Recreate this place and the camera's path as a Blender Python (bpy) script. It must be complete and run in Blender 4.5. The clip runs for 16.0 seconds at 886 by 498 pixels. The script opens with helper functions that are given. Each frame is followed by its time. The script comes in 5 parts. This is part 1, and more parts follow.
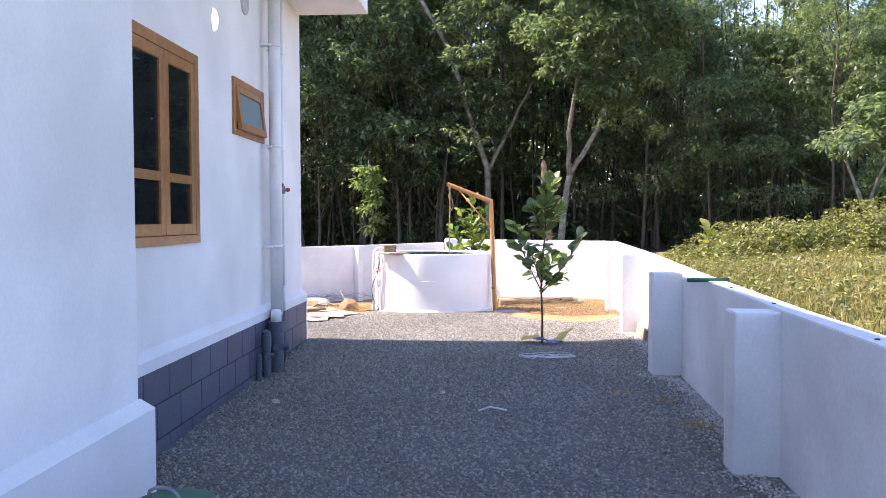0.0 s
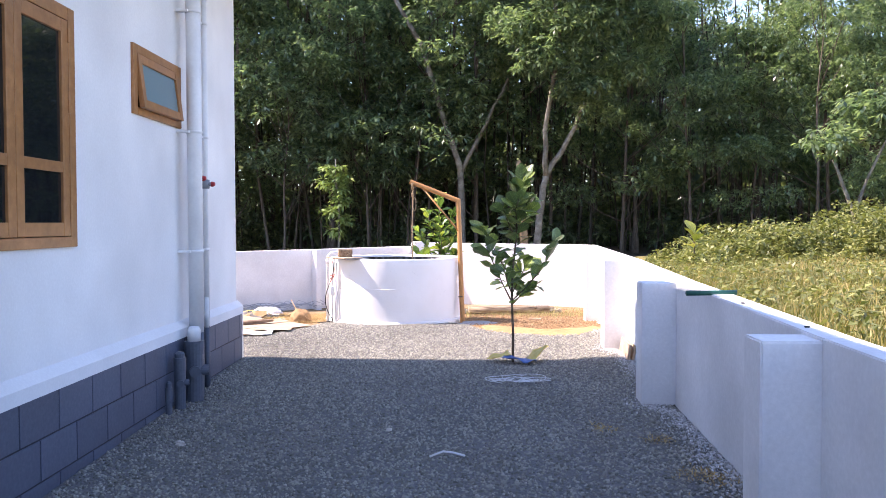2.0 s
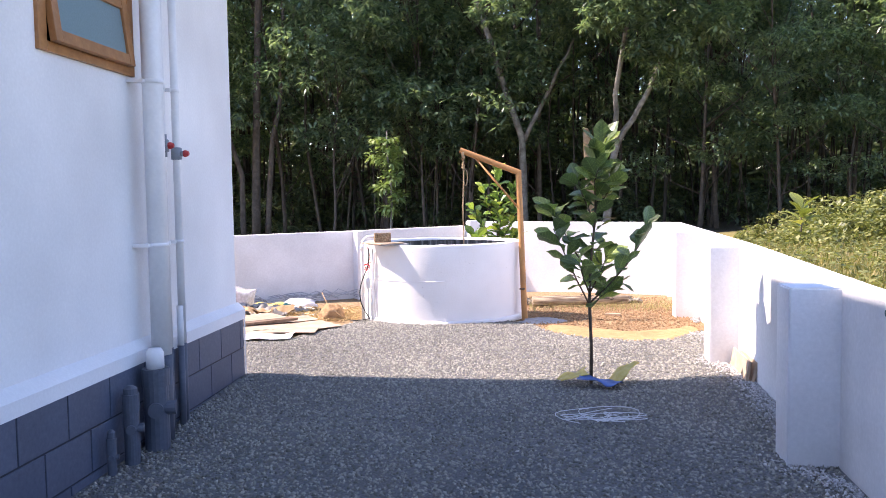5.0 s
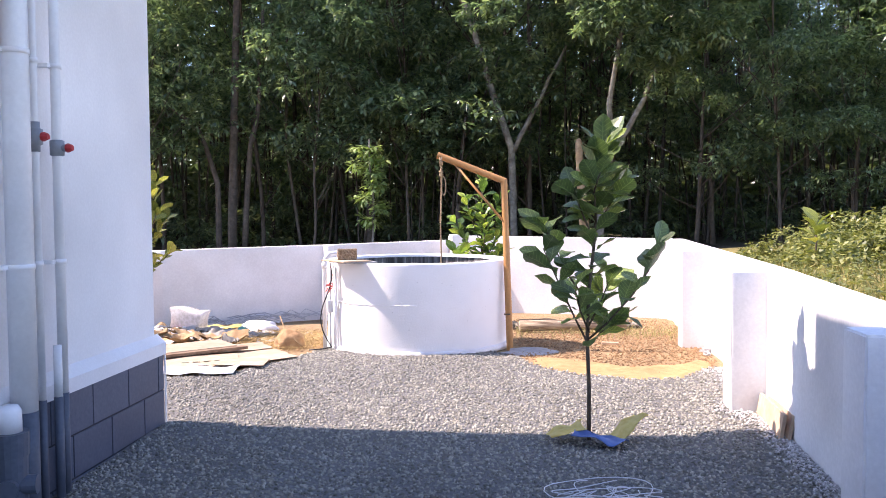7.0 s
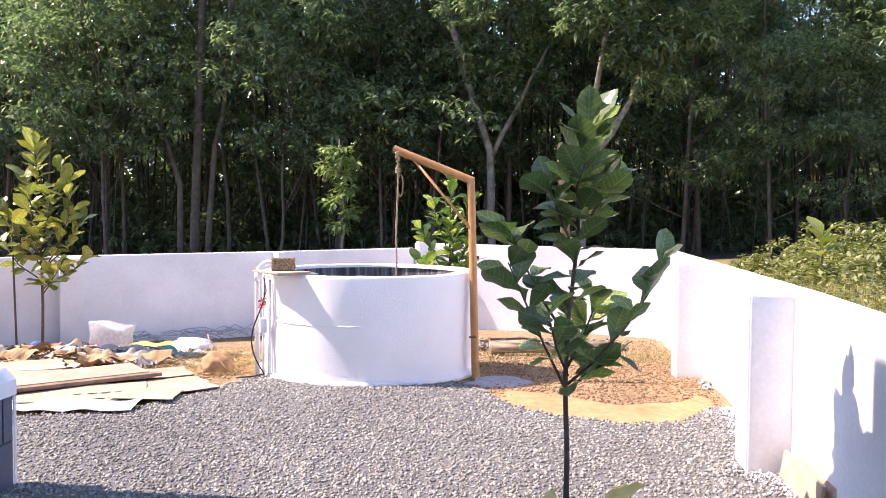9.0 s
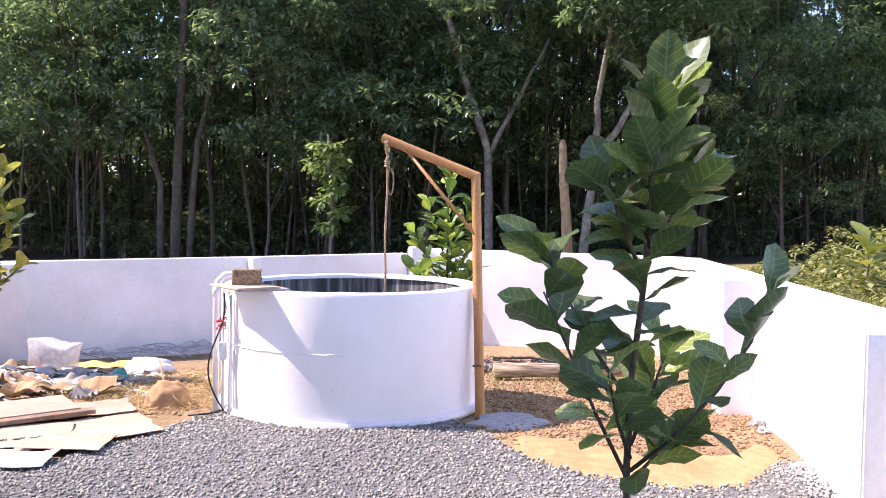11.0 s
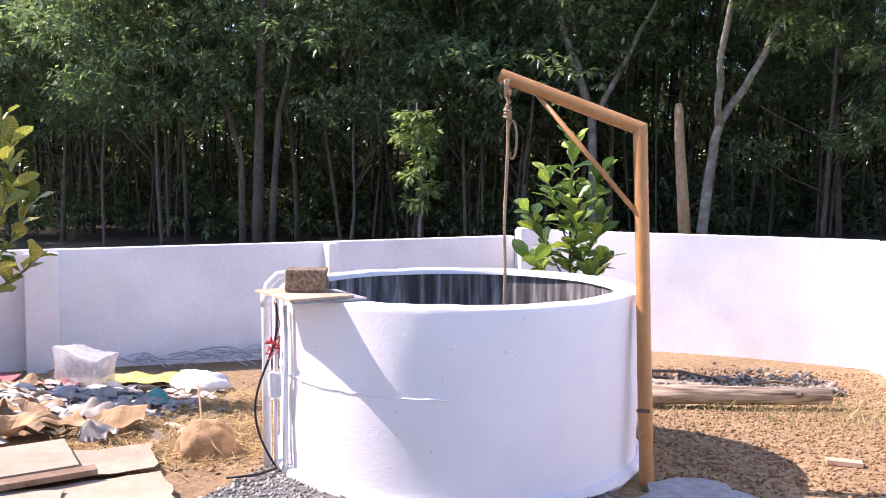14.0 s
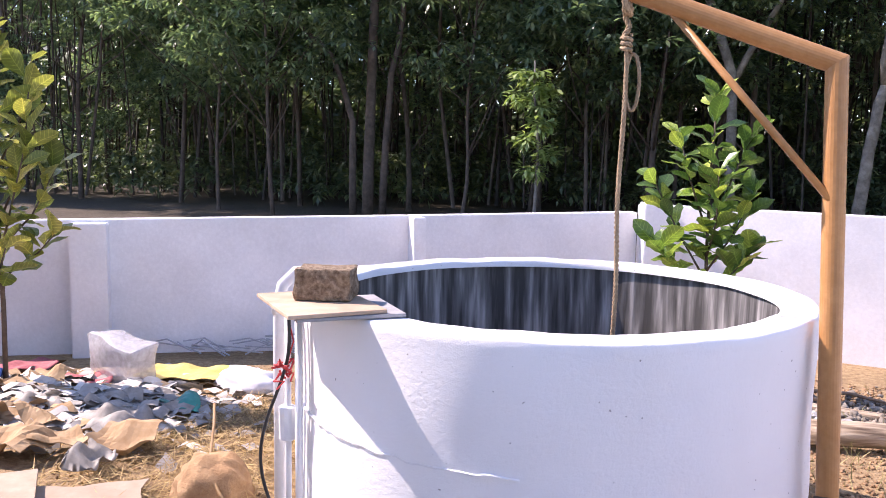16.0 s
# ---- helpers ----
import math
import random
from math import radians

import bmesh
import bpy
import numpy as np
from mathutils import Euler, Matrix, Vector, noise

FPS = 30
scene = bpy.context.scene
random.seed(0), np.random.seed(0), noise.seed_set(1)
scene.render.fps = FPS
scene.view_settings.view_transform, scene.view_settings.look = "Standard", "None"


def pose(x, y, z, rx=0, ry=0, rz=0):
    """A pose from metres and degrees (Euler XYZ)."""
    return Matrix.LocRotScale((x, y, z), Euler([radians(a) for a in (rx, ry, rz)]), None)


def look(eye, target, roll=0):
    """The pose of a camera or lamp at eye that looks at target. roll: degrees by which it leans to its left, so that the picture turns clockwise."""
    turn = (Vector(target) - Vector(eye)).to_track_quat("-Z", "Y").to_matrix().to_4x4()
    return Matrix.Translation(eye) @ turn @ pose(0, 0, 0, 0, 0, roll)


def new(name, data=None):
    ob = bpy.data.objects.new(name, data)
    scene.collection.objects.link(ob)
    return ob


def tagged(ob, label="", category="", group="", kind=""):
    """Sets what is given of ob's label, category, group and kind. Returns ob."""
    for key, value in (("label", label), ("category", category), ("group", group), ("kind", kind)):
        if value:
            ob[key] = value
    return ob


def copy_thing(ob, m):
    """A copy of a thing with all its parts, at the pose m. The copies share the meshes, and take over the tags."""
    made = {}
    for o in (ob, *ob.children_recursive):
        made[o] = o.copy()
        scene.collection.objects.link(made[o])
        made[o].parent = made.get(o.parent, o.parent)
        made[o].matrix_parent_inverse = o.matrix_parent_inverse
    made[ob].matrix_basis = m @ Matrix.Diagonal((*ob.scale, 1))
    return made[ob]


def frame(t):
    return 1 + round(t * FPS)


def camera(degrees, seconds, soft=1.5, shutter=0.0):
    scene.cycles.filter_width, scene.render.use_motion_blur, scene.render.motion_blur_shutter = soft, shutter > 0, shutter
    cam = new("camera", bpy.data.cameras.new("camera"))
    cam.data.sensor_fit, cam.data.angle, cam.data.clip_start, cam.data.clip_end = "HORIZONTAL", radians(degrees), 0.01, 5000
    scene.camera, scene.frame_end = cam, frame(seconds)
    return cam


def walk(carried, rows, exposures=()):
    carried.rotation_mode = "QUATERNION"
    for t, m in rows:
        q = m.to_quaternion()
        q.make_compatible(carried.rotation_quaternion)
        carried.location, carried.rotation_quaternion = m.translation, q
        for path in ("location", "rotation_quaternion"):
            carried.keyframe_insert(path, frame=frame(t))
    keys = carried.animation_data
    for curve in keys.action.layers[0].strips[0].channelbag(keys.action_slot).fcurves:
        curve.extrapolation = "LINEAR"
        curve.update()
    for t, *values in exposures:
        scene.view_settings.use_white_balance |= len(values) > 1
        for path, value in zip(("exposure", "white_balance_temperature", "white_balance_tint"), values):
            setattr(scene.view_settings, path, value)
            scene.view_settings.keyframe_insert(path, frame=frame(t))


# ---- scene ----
cam = camera(57.0, 16.0, 0.9)
PATH = [
    (0, (-0.319, 0.127, 1.502), (-0.419, 2.123, 1.43), -0.2),
    (0.5, (-0.279, 0.423, 1.492), (-0.36, 2.42, 1.413), -0.7),
    (1, (-0.177, 0.72, 1.486), (-0.25, 2.717, 1.403), -0.2),
    (1.5, (-0.205, 1.062, 1.5), (-0.26, 3.06, 1.438), 0.1),
    (2, (-0.169, 1.338, 1.474), (-0.214, 3.336, 1.41), -0.1),
    (2.5, (-0.105, 1.639, 1.487), (-0.147, 3.638, 1.424), -0.1),
    (3, (-0.165, 1.982, 1.546), (-0.202, 3.963, 1.819), -0.5),
    (3.5, (-0.213, 2.252, 1.508), (-0.311, 4.191, 1.988), -1.6),
    (4, (-0.181, 2.612, 1.571), (-0.379, 4.572, 1.913), -0.5),
    (4.5, (-0.144, 2.892, 1.506), (-0.352, 4.88, 1.451), -0.7),
    (4.7, (-0.152, 3.027, 1.505), (-0.356, 5.013, 1.378), -0.8),
    (6.8, (-0.119, 4.269, 1.483), (-0.298, 6.259, 1.388), -0.5),
    (7, (-0.108, 4.392, 1.492), (-0.283, 6.382, 1.397), -0.3),
    (7.5, (-0.079, 4.682, 1.474), (-0.251, 6.672, 1.375), -0.0),
    (8, (-0.061, 4.997, 1.489), (-0.217, 6.989, 1.393), 0.0),
    (8.5, (-0.007, 5.305, 1.481), (-0.155, 7.298, 1.403), 0.0),
    (9, (0.007, 5.605, 1.469), (-0.124, 7.599, 1.39), 0.5),
    (9.2, (-0.015, 5.747, 1.482), (-0.134, 7.742, 1.404), 0.6),
    (11.3, (-0.116, 6.934, 1.495), (-0.231, 8.929, 1.416), 0.9),
    (11.5, (-0.123, 7.05, 1.51), (-0.266, 9.042, 1.421), 0.8),
    (12, (-0.167, 7.352, 1.495), (-0.488, 9.324, 1.405), 1.0),
    (12.5, (-0.303, 7.646, 1.501), (-0.617, 9.619, 1.406), 0.9),
    (13, (-0.361, 7.903, 1.484), (-0.665, 9.877, 1.379), 0.2),
    (13.5, (-0.384, 8.201, 1.498), (-0.71, 10.17, 1.373), 0.2),
    (14, (-0.49, 8.507, 1.479), (-0.815, 10.476, 1.339), 0.3),
    (14.5, (-0.535, 8.784, 1.474), (-0.827, 10.757, 1.321), 0.2),
    (15, (-0.526, 9.11, 1.478), (-0.97, 11.051, 1.288), -0.2),
    (15.5, (-0.543, 9.405, 1.449), (-1.096, 11.317, 1.251), 0.7),
    (16, (-0.554, 9.707, 1.483), (-1.167, 11.598, 1.257), 0.9),
]
walk(cam, [(t, look(eye, target, roll)) for t, eye, target, roll in PATH],
     [(0.0, 1.62, 6600, 26), (2.5, 1.67, 6550, 26), (3.2, 1.62, 6550, 26), (4.0, 1.42, 6500, 26), (4.6, 1.52, 6500, 26), (9.0, 1.47, 6500, 28), (12.0, 1.42, 6200, 31), (16.0, 1.24, 6250, 30)])

# ---- light ----
SUN_DIR = Vector((-1.0, 0.04, 1.09)).normalized()
world = bpy.data.worlds.new("world")
scene.world = world
world.use_nodes = True
wn = world.node_tree.nodes
sky = wn.new("ShaderNodeTexSky")
sky.sky_type, sky.sun_disc = "NISHITA", False
sky.sun_elevation = math.asin(SUN_DIR.z)
sky.sun_rotation = math.atan2(SUN_DIR.x, SUN_DIR.y)
sky.air_density, sky.dust_density, sky.ozone_density = 1.0, 0.25, 2.0
world.node_tree.links.new(sky.outputs[0], wn["Background"].inputs[0])
wn["Background"].inputs[1].default_value = 0.15
sun = new("sun", bpy.data.lights.new("sun", "SUN"))
sun.data.energy, sun.data.angle, sun.data.color = 4.4, radians(0.5), (1.0, 0.90, 0.76)
sun.matrix_world = look(SUN_DIR * 40, (0, 0, 0))

rng = np.random.default_rng(7)


# ---- materials ----
def material(name):
    m = bpy.data.materials.new(name)
    m.use_nodes = True
    nt = m.node_tree
    return m, nt.nodes, nt.links, nt.nodes["Principled BSDF"]


def noise_node(n, l, scale, detail=4.0, rough=0.6, space="Object"):
    tc = n.new("ShaderNodeTexCoord")
    t = n.new("ShaderNodeTexNoise")
    t.inputs["Scale"].default_value, t.inputs["Detail"].default_value, t.inputs["Roughness"].default_value = scale, detail, rough
    l.new(tc.outputs[space], t.inputs["Vector"])
    return t


def ramp(n, l, source, stops):
    r = n.new("ShaderNodeValToRGB")
    while len(r.color_ramp.elements) < len(stops):
        r.color_ramp.elements.new(0.5)
    for e, (p, c) in zip(r.color_ramp.elements, stops):
        e.position, e.color = p, (*c, 1)
    l.new(source, r.inputs[0])
    return r


def mixed(n, l, a, b, fac, kind="MIX"):
    m = n.new("ShaderNodeMix")
    m.data_type, m.blend_type = "RGBA", kind
    for sock, v in ((m.inputs[0], fac), (m.inputs[6], a), (m.inputs[7], b)):
        if hasattr(v, "is_linked"):
            l.new(v, sock)
        elif isinstance(v, tuple):
            sock.default_value = (*v, 1)
        else:
            sock.default_value = v
    return m.outputs[2]


def bumped(n, l, p, height, strength, distance):
    b = n.new("ShaderNodeBump")
    b.inputs["Strength"].default_value, b.inputs["Distance"].default_value = strength, distance
    l.new(height, b.inputs["Height"])
    l.new(b.outputs[0], p.inputs["Normal"])


def surface(name, dark, light, fine, coarse, rough=0.8, bump=0.3, depth=0.004, metal=0.0, space="Object", spec=0.4, island=0.0, obj=0.0):
    """Two scales of variation between a dark and a light tone, with a fine relief."""
    m, n, l, p = material(name)
    a = noise_node(n, l, fine, 6, 0.65, space)
    b = noise_node(n, l, coarse, 3, 0.5, space)
    mid = tuple((x + y) / 2 for x, y in zip(dark, light))
    fa = ramp(n, l, a.outputs[0], ((0.3, dark), (0.55, mid), (0.75, light)))
    fb = ramp(n, l, b.outputs[0], ((0.3, (0.82, 0.82, 0.82)), (0.7, (1.08, 1.08, 1.08))))
    col = mixed(n, l, fa.outputs[0], fb.outputs[0], 1.0, "MULTIPLY")
    if island or obj:
        src = n.new("ShaderNodeNewGeometry").outputs["Random Per Island"] if island else n.new("ShaderNodeObjectInfo").outputs["Random"]
        k = island or obj
        fr = ramp(n, l, src, ((0.0, (1 - k,) * 3), (1.0, (1 + k * 0.6,) * 3)))
        col = mixed(n, l, col, fr.outputs[0], 1.0, "MULTIPLY")
    l.new(col, p.inputs["Base Color"])
    p.inputs["Roughness"].default_value, p.inputs["Metallic"].default_value = rough, metal
    p.inputs["Specular IOR Level"].default_value = spec
    if bump:
        bumped(n, l, p, a.outputs[0], bump, depth)
    return m


def leaf_material(name, stops, through_light=0.35, rough=0.45, per="island", gloss=0.6):
    m, n, l, p = material(name)
    src = n.new("ShaderNodeNewGeometry").outputs["Random Per Island"] if per == "island" else n.new("ShaderNodeObjectInfo").outputs["Random"]
    r = ramp(n, l, src, stops)
    a = noise_node(n, l, 30 if per != "island" else 3, 2)
    veins = None
    if per != "island":
        # pale midrib and side veins along the blade's own axes
        tc = n.new("ShaderNodeTexCoord")
        sp = n.new("ShaderNodeSeparateXYZ")
        l.new(tc.outputs["Object"], sp.inputs[0])

        def calc(op, x, y):
            q = n.new("ShaderNodeMath")
            q.operation = op
            for sock, v in zip(q.inputs, (x, y)):
                if hasattr(v, "is_linked"):
                    l.new(v, sock)
                else:
                    sock.default_value = v
            return q.outputs[0]

        ax = calc("ABSOLUTE", sp.outputs["X"], 0.0)
        wave = calc("SINE", calc("MULTIPLY", calc("SUBTRACT", sp.outputs["Y"], calc("MULTIPLY", ax, 0.75)), 260.0), 0.0)
        veins = calc("MAXIMUM", calc("GREATER_THAN", wave, 0.93), calc("LESS_THAN", ax, 0.0022))
    v = ramp(n, l, a.outputs[0], ((0.3, (0.8, 0.8, 0.8)), (0.7, (1.15, 1.15, 1.1))))
    col = mixed(n, l, r.outputs[0], v.outputs[0], 1.0, "MULTIPLY")
    if veins is not None:
        pale = mixed(n, l, col, (1.9, 1.75, 1.9), 1.0, "MULTIPLY")
        col = mixed(n, l, col, pale, veins)
    l.new(col, p.inputs["Base Color"])
    p.inputs["Roughness"].default_value = rough
    p.inputs["Specular IOR Level"].default_value = gloss
    t = n.new("ShaderNodeBsdfTranslucent")
    warm = mixed(n, l, col, (1.12, 1.22, 0.72), 1.0, "MULTIPLY")
    l.new(warm, t.inputs[0])
    mx = n.new("ShaderNodeMixShader")
    mx.inputs[0].default_value = through_light
    l.new(p.outputs[0], mx.inputs[1])
    l.new(t.outputs[0], mx.inputs[2])
    l.new(mx.outputs[0], n["Material Output"].inputs[0])
    return m


M_WALL = surface("white_wall_paint", (0.76, 0.75, 0.75), (0.84, 0.83, 0.83), 60, 0.9, 0.75, 0.15, 0.002)
M_WHITE = surface("limewash_paint", (0.74, 0.73, 0.73), (0.85, 0.84, 0.84), 38, 1.3, 0.85, 0.35, 0.004)
m, n, l, p = material("rough_limewashed_plaster")
a = noise_node(n, l, 55, 8, 0.7)
b = noise_node(n, l, 1.6, 3, 0.5)
c = noise_node(n, l, 75, 1, 0.4)
fa = ramp(n, l, b.outputs[0], ((0.3, (0.74, 0.73, 0.72)), (0.7, (0.85, 0.84, 0.84))))
fc = ramp(n, l, c.outputs[0], ((0.0, (0.25, 0.24, 0.23)), (0.195, (0.45, 0.44, 0.43)), (0.215, (1, 1, 1))))
l.new(mixed(n, l, fa.outputs[0], fc.outputs[0], 1.0, "MULTIPLY"), p.inputs["Base Color"])
p.inputs["Roughness"].default_value = 0.9
bumped(n, l, p, a.outputs[0], 0.55, 0.006)
M_WELL = m
M_PLINTH = surface("slate_grey_paint", (0.075, 0.092, 0.135), (0.115, 0.135, 0.185), 45, 1.2, 0.6, 0.25, 0.003, obj=0.12)
M_JOINT = surface("dark_joint_paint", (0.022, 0.027, 0.042), (0.04, 0.047, 0.065), 60, 2, 0.7, 0.2)
M_PIPE = surface("white_painted_pipe", (0.74, 0.74, 0.75), (0.82, 0.82, 0.83), 40, 2, 0.4, 0.05, 0.001)
M_GREYPIPE = surface("grey_painted_pipe", (0.075, 0.09, 0.12), (0.11, 0.125, 0.16), 40, 3, 0.5, 0.1, 0.001)
M_TEAK = surface("varnished_teak", (0.30, 0.125, 0.042), (0.46, 0.215, 0.08), 18, 3, 0.35, 0.1, 0.001)
M_OCHRE = surface("ochre_painted_steel", (0.42, 0.20, 0.065), (0.52, 0.27, 0.10), 30, 3, 0.45, 0.12, 0.001, obj=0.05)
M_SOIL = surface("dry_brown_soil", (0.21, 0.128, 0.06), (0.48, 0.345, 0.185), 26, 1.1, 0.95, 1.0, 0.03)
M_SAND = surface("orange_sand", (0.36, 0.205, 0.085), (0.50, 0.32, 0.155), 14, 2.5, 0.95, 0.8, 0.02)
M_GRAVELBED = surface("crushed_stone_bed", (0.10, 0.10, 0.10), (0.30, 0.29, 0.28), 70, 1.2, 0.9, 1.0, 0.02)
M_PEBBLE = surface("crushed_granite", (0.255, 0.243, 0.205), (0.43, 0.415, 0.36), 50, 0.7, 0.9, 0.2, 0.002, island=0.55)
M_GRASSGROUND = surface("dry_grass_ground", (0.12, 0.11, 0.035), (0.30, 0.24, 0.09), 5, 0.25, 0.95, 0.8, 0.03)
M_CONCRETE = surface("rough_cement", (0.30, 0.29, 0.28), (0.52, 0.51, 0.50), 20, 3, 0.9, 0.8, 0.01)
M_BARK = surface("grey_bark", (0.055, 0.042, 0.032), (0.17, 0.13, 0.10), 7, 1.0, 0.9, 0.8, 0.02)
M_POLE = surface("slender_bark", (0.045, 0.035, 0.026), (0.14, 0.11, 0.085), 7, 1.0, 0.9, 0.8, 0.02, island=0.6)
M_PALEBARK = surface("pale_lichen_bark", (0.08, 0.066, 0.05), (0.36, 0.33, 0.28), 5, 1.2, 0.9, 0.7, 0.02)
M_FOREST_LEAF = leaf_material("rubber_leaf", ((0.0, (0.075, 0.12, 0.08)), (0.5, (0.15, 0.215, 0.13)), (1.0, (0.32, 0.39, 0.22))), 0.55, 0.30, gloss=0.9)
M_FLOOR = surface("leaf_litter", (0.035, 0.028, 0.018), (0.10, 0.075, 0.045), 9, 0.6, 0.95, 0.8, 0.03)
M_UNDER_LEAF = leaf_material("undergrowth_leaf", ((0.0, (0.07, 0.105, 0.065)), (0.6, (0.14, 0.185, 0.10)), (1.0, (0.26, 0.30, 0.15))), 0.4, 0.36)
M_BUSH_LEAF = leaf_material("weed_leaf", ((0.0, (0.085, 0.105, 0.03)), (0.5, (0.185, 0.205, 0.06)), (1.0, (0.34, 0.33, 0.12))), 0.3)
M_GRASS = leaf_material("dry_grass_blade", ((0.0, (0.10, 0.13, 0.03)), (0.5, (0.22, 0.21, 0.06)), (1.0, (0.40, 0.31, 0.12))), 0.3, 0.6)
M_JACK = leaf_material("jackfruit_leaf", ((0.0, (0.075, 0.115, 0.045)), (0.6, (0.135, 0.19, 0.065)), (1.0, (0.28, 0.35, 0.10))), 0.3, 0.32, per="object")
M_YJACK = leaf_material("yellow_green_leaf", ((0.0, (0.10, 0.13, 0.03)), (0.6, (0.225, 0.25, 0.05)), (1.0, (0.37, 0.36, 0.09))), 0.3, 0.38, per="object")
M_STEM = surface("brown_stem", (0.07, 0.05, 0.035), (0.16, 0.12, 0.08), 40, 6, 0.8, 0.5, 0.003)

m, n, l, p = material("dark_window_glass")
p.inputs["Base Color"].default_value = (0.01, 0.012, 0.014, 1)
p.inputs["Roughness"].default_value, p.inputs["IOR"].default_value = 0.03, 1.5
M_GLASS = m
m, n, l, p = material("frosted_glass")
a = noise_node(n, l, 120, 3)
r = ramp(n, l, a.outputs[0], ((0.3, (0.13, 0.20, 0.22)), (0.7, (0.17, 0.25, 0.27))))
l.new(r.outputs[0], p.inputs["Base Color"])
p.inputs["Roughness"].default_value = 0.35
bumped(n, l, p, a.outputs[0], 0.2, 0.001)
M_FROST = m
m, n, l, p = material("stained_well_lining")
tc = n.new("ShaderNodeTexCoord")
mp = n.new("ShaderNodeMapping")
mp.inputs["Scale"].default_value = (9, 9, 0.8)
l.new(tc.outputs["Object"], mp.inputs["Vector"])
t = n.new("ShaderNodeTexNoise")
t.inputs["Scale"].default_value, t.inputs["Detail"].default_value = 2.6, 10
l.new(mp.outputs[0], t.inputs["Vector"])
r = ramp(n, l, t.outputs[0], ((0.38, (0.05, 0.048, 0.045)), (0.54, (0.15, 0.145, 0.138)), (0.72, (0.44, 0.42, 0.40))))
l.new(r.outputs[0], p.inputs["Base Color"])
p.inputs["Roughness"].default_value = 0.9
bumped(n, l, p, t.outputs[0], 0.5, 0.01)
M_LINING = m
m, n, l, p = material("lamp_glow")
p.inputs["Base Color"].default_value = (0.9, 0.9, 0.88, 1)
p.inputs["Emission Color"].default_value = (1, 0.98, 0.95, 1)
p.inputs["Emission Strength"].default_value = 1.2
M_GLOW = m


# ---- mesh helpers ----
def mesh_of(name, bm, mat, smooth=False):
    me = bpy.data.meshes.new(name)
    bmesh.ops.recalc_face_normals(bm, faces=bm.faces[:])
    bm.to_mesh(me)
    bm.free()
    me.materials.append(mat)
    if smooth:
        me.shade_smooth()
    return me


def part(name, bm, mat, parent=None, label="", smooth=False):
    ob = new(name, mesh_of(name, bm, mat, smooth))
    if parent is not None:
        ob.parent = parent
    if label:
        ob["label"] = label
    return ob


def thing(name, at, label, category, group="", kind="", rz=0.0):
    e = new(name)
    e.empty_display_size = 0.1
    e.matrix_world = pose(*at, 0, 0, rz)
    return tagged(e, label, category, group, kind)


def box(lo, hi, bevel=0.0, bm=None, m=None):
    bm = bm or bmesh.new()
    c = [(a + b) / 2 for a, b in zip(lo, hi)]
    s = [abs(b - a) for a, b in zip(lo, hi)]
    made = bmesh.ops.create_cube(bm, size=1, matrix=(m or Matrix()) @ Matrix.Translation(c) @ Matrix.Diagonal((*s, 1)))
    if bevel:
        vs = set(made["verts"])
        es = [e for e in bm.edges if e.verts[0] in vs and e.verts[1] in vs]
        bmesh.ops.bevel(bm, geom=es, offset=bevel, segments=2, affect="EDGES", profile=0.6)
    return bm


def tube(points, radii, n=10, bm=None, cap=True):
    """A round tube along points; one radius, or one for each point."""
    bm = bm or bmesh.new()
    pts = [Vector(q) for q in points]
    if not hasattr(radii, "__len__"):
        radii = [radii] * len(pts)
    rings = []
    side = None
    for i, (q, r) in enumerate(zip(pts, radii)):
        d = (pts[min(i + 1, len(pts) - 1)] - pts[max(i - 1, 0)]).normalized()
        if side is None:
            side = d.orthogonal().normalized()
        side = (side - d * side.dot(d)).normalized()
        up = d.cross(side)
        rings.append([bm.verts.new(q + (side * math.cos(a) + up * math.sin(a)) * r) for a in (2 * math.pi * k / n for k in range(n))])
    for a, b in zip(rings, rings[1:]):
        for k in range(n):
            bm.faces.new((a[k], a[(k + 1) % n], b[(k + 1) % n], b[k]))
    if cap:
        bm.faces.new(rings[0][::-1])
        bm.faces.new(rings[-1])
    return bm


def prism(poly, z0, z1, bevel=0.0, bm=None):
    """Upright walls over a plan polygon; z1 may be one height or one for each corner."""
    bm = bm or bmesh.new()
    tops = z1 if hasattr(z1, "__len__") else [z1] * len(poly)
    lo = [bm.verts.new((x, y, z0)) for x, y in poly]
    hi = [bm.verts.new((x, y, z)) for (x, y), z in zip(poly, tops)]
    faces = [bm.faces.new(lo[::-1]), bm.faces.new(hi)]
    for i in range(len(poly)):
        j = (i + 1) % len(poly)
        faces.append(bm.faces.new((lo[i], lo[j], hi[j], hi[i])))
    if bevel:
        es = list({e for e in faces[1].edges} | {e for f in faces[2:] for e in f.edges if abs(e.verts[0].co.z - e.verts[1].co.z) > 0.1})
        bmesh.ops.bevel(bm, geom=es, offset=bevel, segments=2, affect="EDGES")
    return bm


def raw_mesh(name, verts, faces, mat, smooth=False):
    """A large mesh from computed arrays; every face has the same number of corners."""
    k = faces.shape[1]
    me = bpy.data.meshes.new(name)
    me.vertices.add(len(verts))
    me.vertices.foreach_set("co", np.ascontiguousarray(verts, dtype=np.float32).ravel())
    me.loops.add(faces.size)
    me.loops.foreach_set("vertex_index", np.ascontiguousarray(faces, dtype=np.int32).ravel())
    me.polygons.add(len(faces))
    me.polygons.foreach_set("loop_start", np.arange(0, faces.size, k, dtype=np.int32))
    me.update(calc_edges=True)
    me.validate()
    me.materials.append(mat)
    if smooth:
        me.shade_smooth()
    return me


